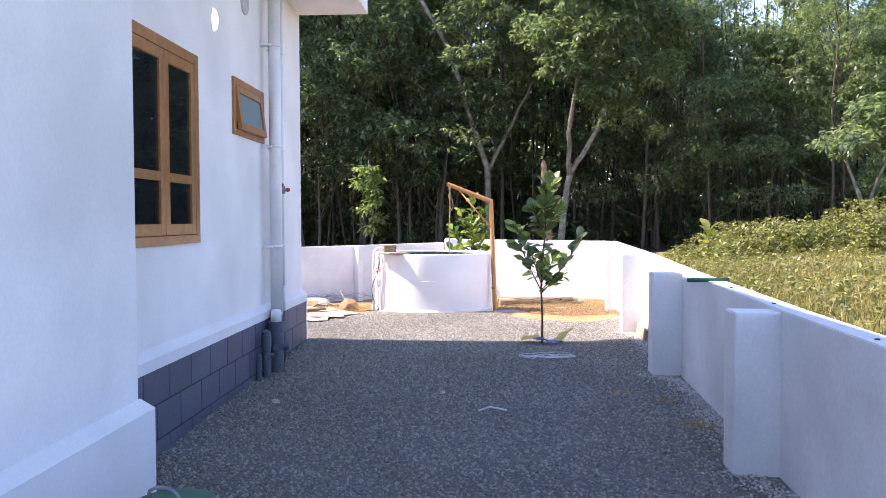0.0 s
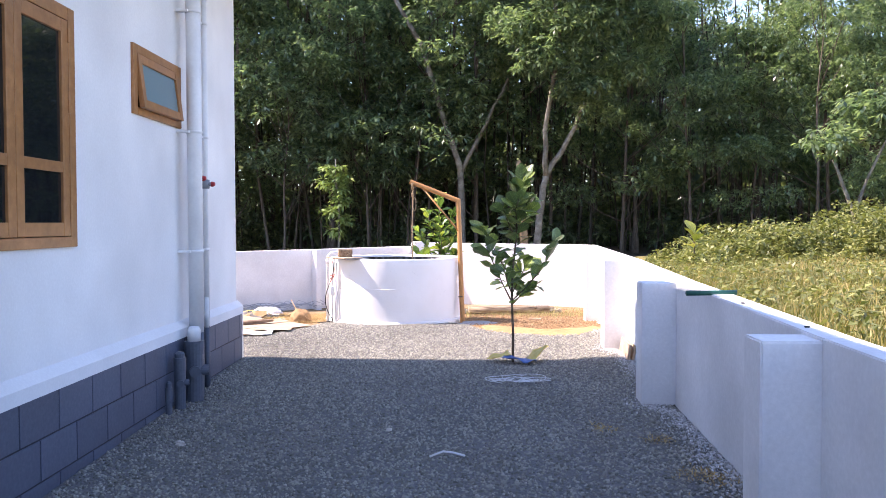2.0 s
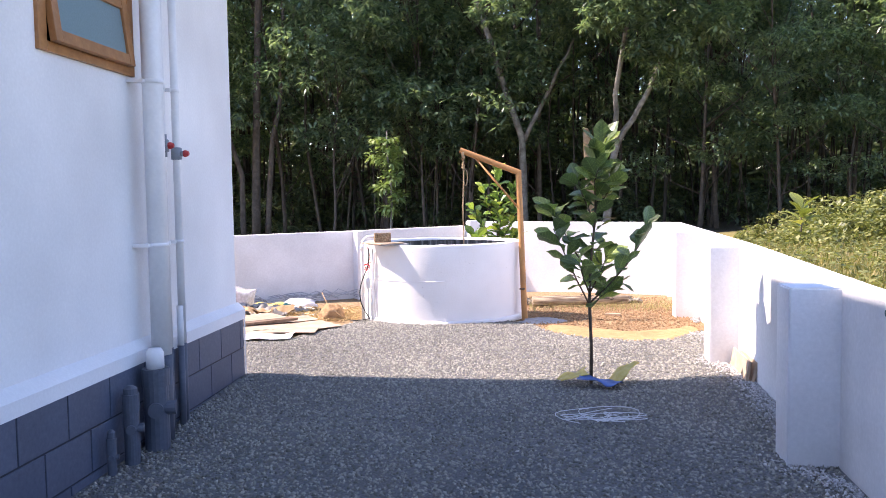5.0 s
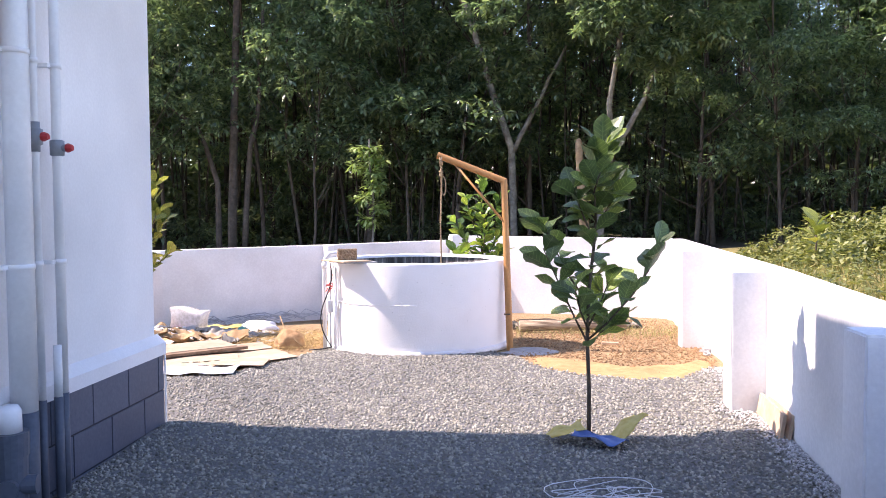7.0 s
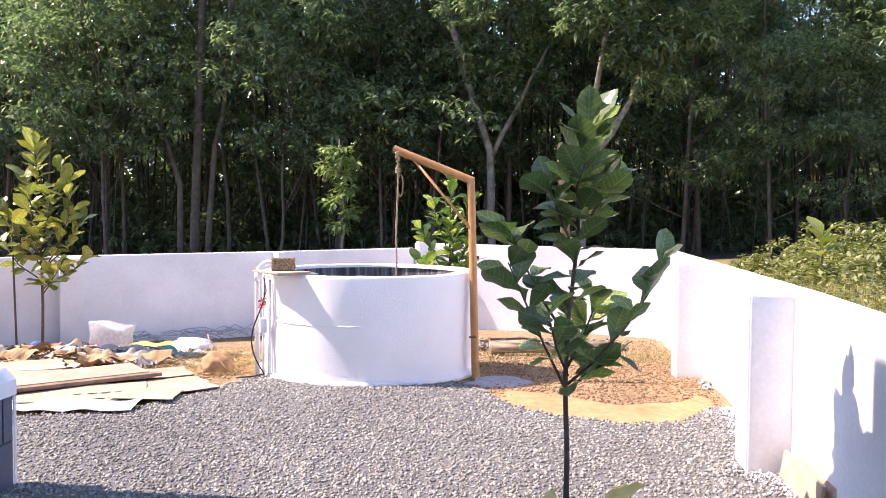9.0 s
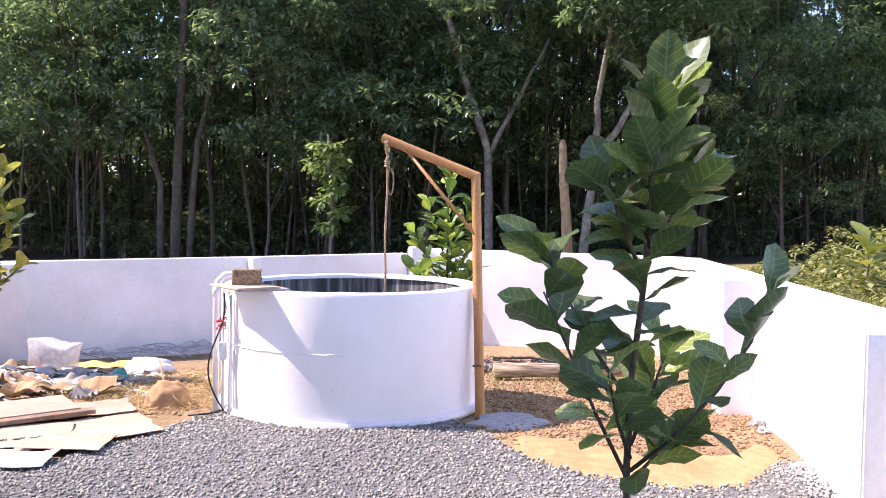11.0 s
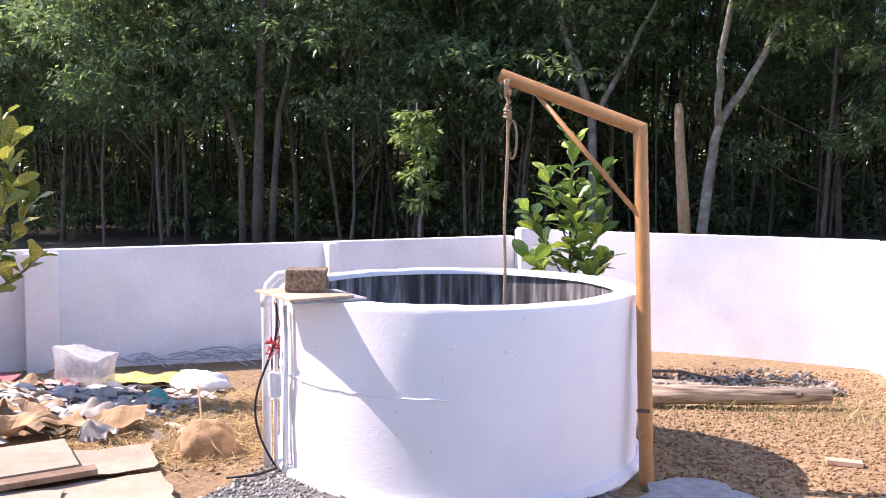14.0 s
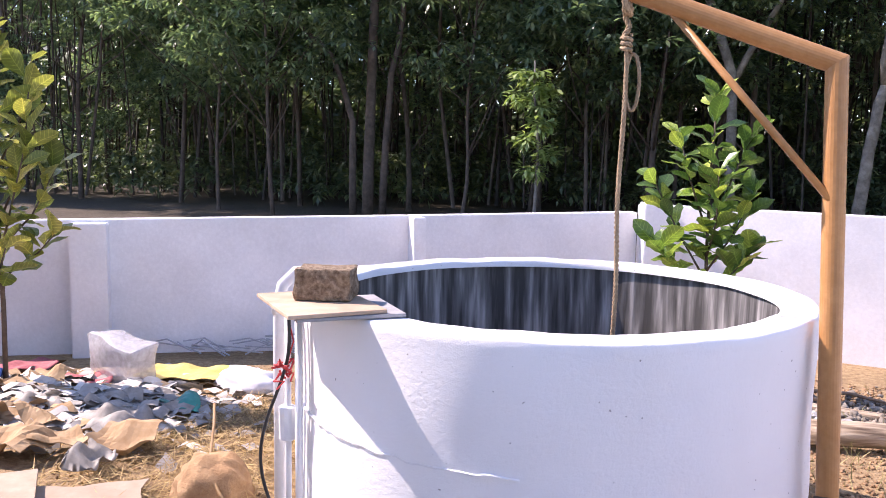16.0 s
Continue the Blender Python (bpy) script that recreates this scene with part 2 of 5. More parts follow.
# ---- ground ----
def wall_x(y):
    """The inner face of the boundary wall along the plot's long side."""
    return float(np.interp(y, (-5, 4.84, 7.55, 9.95, 12.66, 16.08), (1.06, 1.37, 1.46, 1.56, 1.78, 2.10)))


def ground_z(x, y):
    inner = np.interp(y, (-20, 4.5, 9.4, 11.6, 12.4, 13.4, 15.5, 19), (-0.02, 0.0, 0.11, 0.16, 0.12, 0.06, -0.06, -0.05))
    hill = 0.66 + 0.045 * (x - 2)
    if y > 17:
        hill = np.interp(y, (17, 30), (hill, 0.05 + 0.05 * max(0, x)))
    u = x - wall_x(min(y, 16.0))
    k = np.clip((u - 0.02) / 0.10, 0, 1) if y < 16.1 else np.clip((u - 0.02) / 3.0, 0, 1)
    z = inner * (1 - k) + np.clip(hill, 0, 4) * k
    return float(z + (0.03 * noise.noise((x * 0.7, y * 0.7, 0)) if k > 0.9 or y > 16 else 0.008 * noise.noise((x * 1.5, y * 1.5, 0))))


WELL = (-1.10, 12.71)
us = np.unique(np.round(np.concatenate([np.linspace(-300, -20, 12), np.linspace(-20, -6, 20), np.arange(-6, 0, 0.12), [0.0, 0.02, 0.07, 0.12], np.arange(0.25, 4, 0.2), np.linspace(4, 20, 40), np.linspace(20, 300, 14)]), 3))
vs = np.unique(np.round(np.concatenate([np.linspace(-300, -5, 12), np.arange(-5, 19, 0.13), np.linspace(19, 40, 40), np.linspace(40, 500, 14)]), 3))
verts = np.array([(u + wall_x(min(max(v, -5), 16.0)), v, ground_z(u + wall_x(min(max(v, -5), 16.0)), v)) for v in vs for u in us])
W = len(us)
faces = []
for j in range(len(vs) - 1):
    for i in range(W - 1):
        c = (verts[j * W + i] + verts[(j + 1) * W + i + 1]) / 2
        if (c[0] - WELL[0]) ** 2 + (c[1] - WELL[1]) ** 2 > 0.82 ** 2:
            faces.append((j * W + i, j * W + i + 1, (j + 1) * W + i + 1, (j + 1) * W + i))
ground = new("ground", raw_mesh("ground", verts, np.array(faces), M_SOIL, True))
tagged(ground, "bare earth rising into a dry grassy slope beyond the boundary wall", "ground", kind="structure")
ground.data.materials.append(M_GRASSGROUND)
ground.data.materials.append(M_FLOOR)
slots = [2 if verts[f[0]][1] > 24 + 0.45 * max(0, verts[f[0]][0]) - 6 * (verts[f[0]][0] < 1) else 1 if (verts[f[0]][0] > wall_x(min(verts[f[0]][1], 16.0)) + 0.1 or verts[f[0]][1] > 17) else 0 for f in faces]
ground.data.polygons.foreach_set("material_index", slots)

# gravel bed: one sheet over the earth, up to the well and the sand
def bed_far(x):
    """How far along y the crushed stone reaches."""
    return float(np.interp(x, (-3.6, -2.9, -2.4, -2.1, -1.95, -0.4, -0.1, 0.1, 0.45, 0.85, 1.2, 1.5, 1.9), (10.5, 10.75, 11.0, 11.6, 12.3, 12.3, 11.75, 11.32, 11.02, 10.88, 10.95, 11.35, 11.5)))


bx = np.linspace(0, 1, 60)
by = np.concatenate([np.linspace(-6, 3, 20), np.linspace(3.2, 1e-9 + 9.4, 60)])
bv, bf = [], []
rows_y = list(by)
cols = len(bx)
for yy in rows_y:
    for k in bx:
        x = -2.40 + k * (wall_x(yy) + 2.40 - 0.0)
        bv.append((x, yy, ground_z(x, yy) + 0.012))
for s in np.linspace(0, 1, 30)[1:]:
    for k in bx:
        x = -2.40 + k * (wall_x(11) + 2.40)
        left = -1.1 * s * (1 - k) if k < 0.25 else 0
        xx = x + left * (1 - k * 4 if k < 0.25 else 0)
        yy = 9.4 + s * (bed_far(xx) - 9.4)
        z = ground_z(xx, yy)
        bv.append((min(xx, wall_x(yy) + 0.02), yy, z + (0.012 if s < 0.999 else -0.02)))
nrow = len(bv) // cols
bf = np.array([(j * cols + i, j * cols + i + 1, (j + 1) * cols + i + 1, (j + 1) * cols + i) for j in range(nrow - 1) for i in range(cols - 1)])
gravel = new("gravel_bed", raw_mesh("gravel_bed", np.array(bv), bf, M_GRAVELBED, True))
tagged(gravel, "grey crushed stone bed between house and boundary wall", "gravel", kind="structure")


def in_bed(x, y):
    left = -2.36 if y < 9.5 else -2.36 - 1.1 * (y - 9.4) / 1.5
    return left < x < wall_x(y) - 0.01 and y < bed_far(x) and (x - WELL[0]) ** 2 + (y - WELL[1]) ** 2 > 0.90 ** 2


def scatter_stones(name, places, lo, hi, mat, seed):
    """Angular stones, eight faces each, half sunk where they lie."""
    g = np.random.default_rng(seed)
    base = np.array([(1, 0, 0), (0, 1, 0), (-1, 0, 0), (0, -1, 0), (0, 0, 0.8), (0, 0, -0.8)])
    tri = np.array([(0, 1, 4), (1, 2, 4), (2, 3, 4), (3, 0, 4), (1, 0, 5), (2, 1, 5), (3, 2, 5), (0, 3, 5)])
    k = len(places)
    size = g.uniform(lo, hi, (k, 1, 1)) * g.uniform(0.55, 1.25, (k, 1, 3))
    v = base[None] * g.uniform(0.7, 1.3, (k, 6, 1)) * size
    a = g.uniform(0, 2 * np.pi, k)
    tilt = g.uniform(-0.7, 0.7, k)
    ca, sa, ct, st = np.cos(a), np.sin(a), np.cos(tilt), np.sin(tilt)
    y1, z1 = v[:, :, 1] * ct[:, None] - v[:, :, 2] * st[:, None], v[:, :, 1] * st[:, None] + v[:, :, 2] * ct[:, None]
    x2, y2 = v[:, :, 0] * ca[:, None] - y1 * sa[:, None], v[:, :, 0] * sa[:, None] + y1 * ca[:, None]
    v = np.stack([x2, y2, z1], -1) + np.asarray(places)[:, None]
    f = (tri[None] + 6 * np.arange(k)[:, None, None]).reshape(-1, 3)
    return new(name, raw_mesh(name, v.reshape(-1, 3), f, mat))


g = np.random.default_rng(3)
spots = []
for x, y in zip(g.uniform(-3.4, 1.8, 104000), g.uniform(2.6, 12.3, 104000)):
    if in_bed(x, y):
        spots.append((x, y, ground_z(x, y) + 0.014))
stones = scatter_stones("gravel_stones", spots, 0.007, 0.0152, M_PEBBLE, 5)
tagged(stones, "loose grey crushed granite stones", "gravel", kind="stuff")

# paler dusty chips along the foot of the boundary wall
chips = []
for y in g.uniform(2.8, 11.3, 5200):
    x = wall_x(y) - 0.01 - abs(g.normal(0, 0.09))
    for py in (4.84, 7.55, 9.95):
        if py - 0.3 < y < py + 0.3:
            x -= 0.24 * (1 - abs(y - py) / 0.3) * g.uniform(0.2, 1)
    if in_bed(x, y):
        chips.append((x, y, ground_z(x, y) + 0.022))
pale = scatter_stones("dusty_chips", chips, 0.006, 0.013, surface("limewashed_stone", (0.42, 0.41, 0.40), (0.66, 0.65, 0.64), 40, 2, 0.9, 0.2, 0.002, island=0.4), 15)
tagged(pale, "pale lime-spattered stones along the wall foot", "gravel", kind="stuff")

# ---- house ----
HX, HY, SOFFIT = -2.42, 9.43, 3.85
house = thing("wall_house", (0, 0, 0), "white painted house wall with slate grey block plinth", "house wall", kind="structure")
WIN = (4.755, 6.035, 1.34, 2.70)
VEN = (6.885, 7.83, 2.228, 2.71)


def wall_with_holes(x0, x1, y0, y1, z0, z1, holes):
    """A wall along y, cut into blocks round its openings."""
    bm = bmesh.new()
    ys = sorted({y0, y1, *[h[0] for h in holes], *[h[1] for h in holes]})
    for a, b in zip(ys, ys[1:]):
        hs = [h for h in holes if h[0] <= a and h[1] >= b]
        if hs:
            box((x0, a, z0), (x1, b, hs[0][2]), 0, bm)
            box((x0, a, hs[0][3]), (x1, b, z1), 0, bm)
        else:
            box((x0, a, z0), (x1, b, z1), 0, bm)
    bmesh.ops.remove_doubles(bm, verts=bm.verts[:], dist=1e-4)
    return bm


part("wall", wall_with_holes(HX - 0.2, HX, -5, HY, -0.3, SOFFIT, [WIN, VEN]), M_WALL, house)
part("end_wall", box((-9, HY - 0.2, -0.3), (HX - 0.2, HY, SOFFIT)), M_WALL, house)
part("back_wall", box((-9.2, -5, -0.3), (-9, HY, SOFFIT)), M_WALL, house)
part("front_wall", box((-9, -5.2, -0.3), (HX, -5, SOFFIT)), M_WALL, house)
# sloping ledge above the plinth
bm = bmesh.new()
sec = ((HX - 0.01, 0.57), (HX + 0.055, 0.57), (HX + 0.055, 0.645), (HX - 0.002, 0.70))
ends = [[bm.verts.new((x, y, z)) for x, z in sec] for y in (4.10, HY + 0.05)]
bm.faces.new(ends[0]); bm.faces.new(ends[1][::-1])
for i in range(4):
    bm.faces.new((ends[0][i], ends[1][i], ends[1][(i + 1) % 4], ends[0][(i + 1) % 4]))
part("ledge", bm, M_WALL, house)
part("plinth", box((HX - 0.05, 4.10, -0.3), (HX + 0.040, HY + 0.03, 0.57)), M_JOINT, house)
for course, (za, zb) in enumerate(((-0.12, 0.110), (0.121, 0.337), (0.348, 0.567))):
    for k in range(-1, 15):
        ya = 4.12 + 0.405 * k + (0.2 if course % 2 else 0.0)
        yb = min(ya + 0.394, HY + 0.028)
        ya = max(ya, 4.12)
        if yb - ya < 0.05:
            continue
        part("plinth_block", box((HX + 0.038, ya, za), (HX + 0.046, yb, zb), 0.003), M_PLINTH, house)
part("corner_strip", box((HX + 0.046, HY + 0.03, -0.2), (HX + 0.054, HY + 0.05, 0.566), 0.003), M_WALL, house)
# the porch stands proud of the wall, with its own white skirting
part("porch_wall", box((HX - 0.05, -5, -0.3), (-2.06, 4.13, SOFFIT), 0.006), M_WALL, house)
bm = bmesh.new()
sec = ((-2.07, -0.3), (-1.985, -0.3), (-1.985, 0.555), (-2.062, 0.60))
ends = [[bm.verts.new((x, y, z)) for x, z in sec] for y in (-5, 4.155)]
bm.faces.new(ends[0]); bm.faces.new(ends[1][::-1])
for i in range(4):
    bm.faces.new((ends[0][i], ends[1][i], ends[1][(i + 1) % 4], ends[0][(i + 1) % 4]))
part("porch_skirting", bm, M_WALL, house)

roof = thing("roof_slab", (0, 0, 0), "white flat concrete roof slab with wide eaves", "roof", kind="structure")
part("slab", box((-10, -6, SOFFIT), (-1.64, HY + 0.06, 4.04), 0.008), M_WALL, roof)
part("parapet", box((-2.60, -6, 4.035), (-2.43, 9.12, 5.24), 0.008), M_WALL, roof)
spout = part("rain_spout", tube([(-1.75, 6.62, 4.09), (-1.36, 6.62, 4.09)], 0.045, 16), M_PIPE, roof, "short white pipe spout at the roof edge", True)
# dark grey disc on the spout's closed end, its colour standing for the shaded bore
part("spout_bore", tube([(-1.40, 6.62, 4.09), (-1.358, 6.62, 4.09)], 0.036, 14), M_GREYPIPE, spout)


def sash(y0, y1, z0, z1, x, bars, glass, parent, name="sash", frame_w=0.07):
    """A teak sash with its panes; bars are heights of cross rails."""
    bm = bmesh.new()
    for lo, hi in (((x - 0.018, y0, z0), (x + 0.018, y0 + frame_w, z1)), ((x - 0.018, y1 - frame_w, z0), (x + 0.018, y1, z1)),
                   ((x - 0.017, y0 + frame_w, z1 - frame_w), (x + 0.017, y1 - frame_w, z1)), ((x - 0.017, y0 + frame_w, z0), (x + 0.017, y1 - frame_w, z0 + frame_w)),
                   *[((x - 0.016, y0 + frame_w, b - 0.03), (x + 0.016, y1 - frame_w, b + 0.03)) for b in bars]):
        box(lo, hi, 0.004, bm)
    s = part(name, bm, M_TEAK, parent)
    edges = [z0 + frame_w, *[v for b in bars for v in (b - 0.03, b + 0.03)], z1 - frame_w]
    for a, b in zip(edges[::2], edges[1::2]):
        part("pane", box((x - 0.004, y0 + frame_w, a), (x + 0.002, y1 - frame_w, b)), glass, s)
    return s


window = thing("window_1", (0, 0, 0), "closed double casement window with varnished teak frame and dark glass", "window", kind="structure")
bm = bmesh.new()
y0, y1, z0, z1 = WIN
for lo, hi in (((HX - 0.10, y0, z0), (HX + 0.02, y0 + 0.075, z1)), ((HX - 0.10, y1 - 0.075, z0), (HX + 0.02, y1, z1)),
               ((HX - 0.10, y0 + 0.075, z1 - 0.075), (HX + 0.019, y1 - 0.075, z1)), ((HX - 0.10, y0 + 0.075, z0), (HX + 0.022, y1 - 0.075, z0 + 0.06))):
    box(lo, hi, 0.004, bm)
part("window_frame", bm, M_TEAK, window)
ym = (y0 + y1) / 2
for a, b in ((y0 + 0.078, ym - 0.002), (ym + 0.002, y1 - 0.078)):
    s = sash(a, b, z0 + 0.064, z1 - 0.079, HX + 0.0, (1.79,), M_GLASS, window, "casement", 0.075)
for zz in (1.5, 2.1, 2.5):
    part("hinge", box((HX + 0.019, y1 - 0.088, zz), (HX + 0.026, y1 - 0.066, zz + 0.08), 0.003), M_TEAK, window)
    part("hinge", box((HX + 0.019, y0 + 0.066, zz), (HX + 0.026, y0 + 0.088, zz + 0.08), 0.003), M_TEAK, window)

vent = thing("window_2", (0, 0, 0), "small top-hung teak ventilator with frosted glass, tilted open", "window", kind="structure")
y0, y1, z0, z1 = VEN
bm = bmesh.new()
for lo, hi in (((HX - 0.10, y0, z0), (HX + 0.02, y0 + 0.07, z1)), ((HX - 0.10, y1 - 0.07, z0), (HX + 0.02, y1, z1)),
               ((HX - 0.10, y0 + 0.07, z1 - 0.06), (HX + 0.019, y1 - 0.07, z1)), ((HX - 0.10, y0 + 0.07, z0), (HX + 0.022, y1 - 0.07, z0 + 0.05))):
    box(lo, hi, 0.004, bm)
part("window_frame", bm, M_TEAK, vent)
s = sash(y0 + 0.075, y1 - 0.075, -0.375, 0.0, 0.0, (), M_FROST, vent, "tilted_sash", 0.06)
s.matrix_local = pose(HX + 0.002, 0, z1 - 0.062, 0, -7, 0)
# near-black panels just behind the openings stand in for the unlit room's shade
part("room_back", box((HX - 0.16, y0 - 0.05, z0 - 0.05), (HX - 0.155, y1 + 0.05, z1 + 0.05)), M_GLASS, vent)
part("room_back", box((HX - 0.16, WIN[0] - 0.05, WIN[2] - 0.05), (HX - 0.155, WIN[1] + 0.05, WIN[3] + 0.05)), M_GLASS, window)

lamp = thing("wall_lamp", (HX, 6.43, 3.06), "small oval white bulkhead wall lamp, lit", "lamp")
bm = bmesh.new()
bmesh.ops.create_uvsphere(bm, u_segments=20, v_segments=10, radius=1, matrix=Matrix.Translation((0.005, 0, 0)) @ Matrix.Diagonal((0.035, 0.055, 0.088, 1)))
part("diffuser", bm, M_GLOW, lamp, smooth=True)
bm = bmesh.new()
bmesh.ops.create_uvsphere(bm, u_segments=24, v_segments=8, radius=1, matrix=Matrix.Diagonal((0.02, 0.066, 0.1, 1)))
part("base", bm, M_PIPE, lamp, smooth=True)
ventcap = thing("wall_vent", (HX, 7.27, 3.41), "round grey exhaust vent cover on the wall", "vent")
part("cover", tube([(-0.01, 0, 0), (0.012, 0, 0), (0.018, 0, 0)], (0.105, 0.105, 0.095), 28), surface("vent_grey", (0.42, 0.43, 0.45), (0.5, 0.5, 0.52), 30, 4, 0.6, 0.1), ventcap)


def drain(name, y, r, z_top, z_bot, label, off=0.0, split=0.60):
    """An upright wall pipe, white above the plinth line and painted grey under it."""
    x = HX + 0.06 + r + off
    t = thing(name, (x, y, z_bot), label, "pipe")
    part("upper_length", tube([(0, 0, split - z_bot), (0, 0, z_top - z_bot)], r, 18), M_PIPE, t, smooth=True)
    part("painted_foot", tube([(0, 0, -0.1), (0, 0, split - z_bot - 0.001)], r + 0.0015, 18), M_GREYPIPE, t, smooth=True)
    for zz in (1.25, 2.20, 3.15):
        if zz < z_top:
            part("clip", tube([(0, 0, zz - z_bot - 0.012), (0, 0, zz - z_bot + 0.012)], r + 0.005, 18), M_PIPE, t, smooth=True)
            part("clip_ear", box((-r - 0.06, -r - 0.03, zz - z_bot - 0.01), (-r * 0.3, -r * 0.6, zz - z_bot + 0.01), 0.003), M_PIPE, t)
    return t


RED = surface("red_plastic", (0.45, 0.03, 0.03), (0.6, 0.06, 0.06), 30, 4, 0.4, 0.05)
GREYPVC = surface("grey_pvc", (0.22, 0.24, 0.27), (0.3, 0.32, 0.35), 30, 4, 0.45, 0.05)


def stop_valve(parent, z, out, red=True):
    """A stop valve on an upright pipe, its wheel turned outwards."""
    body = part("valve_body", tube([(0, 0, z - 0.07), (0, 0, z - 0.04), (0, 0, z - 0.035), (0, 0, z + 0.035), (0, 0, z + 0.04), (0, 0, z + 0.07)], (0.022, 0.022, 0.034, 0.034, 0.022, 0.022), 14), GREYPVC, parent, "grey plastic stop valve", True)
    part("stem", tube([(0.02, 0, z), (out, 0.0, z)], 0.018, 12), GREYPVC, body, smooth=True)
    part("hand_wheel", tube([(out, 0, z), (out + 0.012, 0, z), (out + 0.03, 0, z)], (0.022, 0.022, 0.014), 8), RED if red else GREYPVC, body, "red plastic valve wheel")


drain("rain_pipe", 7.84, 0.058, SOFFIT, 0.1, "thick white rainwater downpipe with grey painted foot")
d = drain("water_pipe", 8.05, 0.017, 3.7, 0.1, "thin white water supply pipe with stop valve")
stop_valve(d, 1.745, 0.035)
d = drain("water_pipe", 8.22, 0.024, 3.7, 0.1, "white water pipe with grey stop valve and red wheel")
stop_valve(d, 1.705, 0.05)
d = drain("water_pipe", 8.13, 0.02, 0.85, 0.1, "short white pipe stub with grey painted foot", off=0.03)


def gully(y, r, top, cap_z, white_cap, label):
    x = HX + 0.05 + r + 0.03
    t = thing("drain_trap", (x, y, 0.05), label, "drain")
    part("body", tube([(0, 0, -0.1), (0, 0, top - 0.10), (0, 0, top - 0.1), (0, 0, top)], (r, r, r * 1.1, r * 1.1), 18), M_GREYPIPE, t, smooth=False)
    part("side_branch", tube([(0.0, 0.0, cap_z), (0.5 * r, -1.25 * r, cap_z)], r * 0.62, 14), M_GREYPIPE, t, smooth=False)
    part("side_branch", tube([(r * 0.5, 0.0, cap_z), (r * 1.55, r * 0.3, cap_z)], r * 0.6, 14), M_GREYPIPE, t)
    if white_cap:
        part("cap", tube([(0, 0, top), (0, 0, top + 0.09), (0, 0, top + 0.115)], (r * 0.72, r * 0.72, r * 0.5), 18), M_PIPE, t, "white push-fit pipe cap", True)
    else:
        part("cap", tube([(0, 0, top), (0, 0, top + 0.03), (0, 0, top + 0.045)], (r * 0.9, r * 0.9, r * 0.4), 14), M_GREYPIPE, t, smooth=False)


gully(7.68, 0.07, 0.50, 0.27, True, "grey drain trap with white pipe cap at the plinth")
gully(7.43, 0.042, 0.41, 0.22, False, "small grey drain trap with rounded cap")
gully(7.24, 0.024, 0.22, 0.12, False, "short grey pipe stub beside the plinth")

# ---- boundary wall ----
TH = 0.15


def wall_run(name, a, b, z0, tops, label, th=TH):
    """A straight stretch of boundary wall whose inner foot runs from a to b, the plot on its right hand."""
    d = (Vector(b) - Vector(a)).normalized()
    nrm = Vector((-d.y, d.x)) * th
    poly = [a, b, (b[0] + nrm.x, b[1] + nrm.y), (a[0] + nrm.x, a[1] + nrm.y)]
    ob = part(name, prism(poly, z0, [tops[0], tops[1], tops[1], tops[0]], 0.006), M_WHITE)
    return tagged(ob, label, "boundary wall", kind="structure")


def pilaster(at, into, width, depth, z0, top, label="white plastered pilaster of the boundary wall"):
    """at: where its near corner meets the wall; into: the way it projects."""
    d = Vector(into).normalized()
    s = Vector((-d.y, d.x))
    p0 = Vector(at) - d * 0.02
    poly = [tuple(p0), tuple(p0 + d * (depth + 0.02)), tuple(p0 + d * (depth + 0.02) + s * width), tuple(p0 + s * width)]
    return tagged(part("pilaster", prism([q for q in poly], z0, top, 0.008), M_WHITE), label, "pilaster", group="boundary wall pilasters", kind="structure")


CP1, CP2, COR, LP = (-2.83, 15.85), (-1.13, 16.90), (2.10, 16.08), (-5.02, 14.34)
far_left = (-11.0, 10.25)
# the long side is slightly bent: it is laid in stretches from pilaster to pilaster
wall_run("wall_east_1", (wall_x(4.84), 4.84), (wall_x(-5), -5), -0.4, (0.98, 0.91), "low white plastered boundary wall in shade")
wall_run("wall_east_6", (wall_x(7.55), 7.55), (wall_x(4.84), 4.841), -0.4, (1.03, 0.98), "low white plastered boundary wall in shade")
wall_run("wall_east_2", (wall_x(9.95), 9.95), (wall_x(7.55), 7.551), -0.4, (1.09, 1.03), "low white plastered boundary wall, half in shade")
wall_run("wall_east_5", (wall_x(12.66), 12.66), (wall_x(9.95), 9.951), -0.4, (1.09, 1.09), "low white plastered boundary wall in full sun")
wall_run("wall_east_3", COR, (wall_x(12.66), 12.661), -0.4, (1.075, 1.09), "low white plastered boundary wall")
wall_run("wall_north_1", CP2, COR, -0.4, (1.10, 1.075), "white sunlit stretch of boundary wall behind the well")
wall_run("wall_north_2", CP1, CP2, -0.4, (1.003, 1.03), "white shaded stretch of boundary wall behind the well")
wall_run("wall_north_3", far_left, CP1, -0.4, (0.94, 1.003), "long white shaded stretch of boundary wall")
wall_run("wall_west", (-11.0, -12), (-11.0, 10.25), -0.4, (1.0, 1.0), "white boundary wall on the far side of the house")
wall_run("wall_south", (wall_x(-5), -12), (-11.0, -12), -0.4, (1.0, 1.0), "white boundary wall behind the walk")
wall_run("wall_east_4", (wall_x(-5), -5.0), (wall_x(-5), -12), -0.4, (0.91, 0.91), "low white plastered boundary wall")
for py, z in ((4.84, 0.965), (7.55, 1.015), (9.95, 1.075), (12.66, 1.075), (2.1, 0.93), (-0.6, 0.91)):
    pilaster((wall_x(py) , py + 0.23), (-1, 0.03), 0.23, 0.25 if py < 9 else 0.22, -0.3, z)
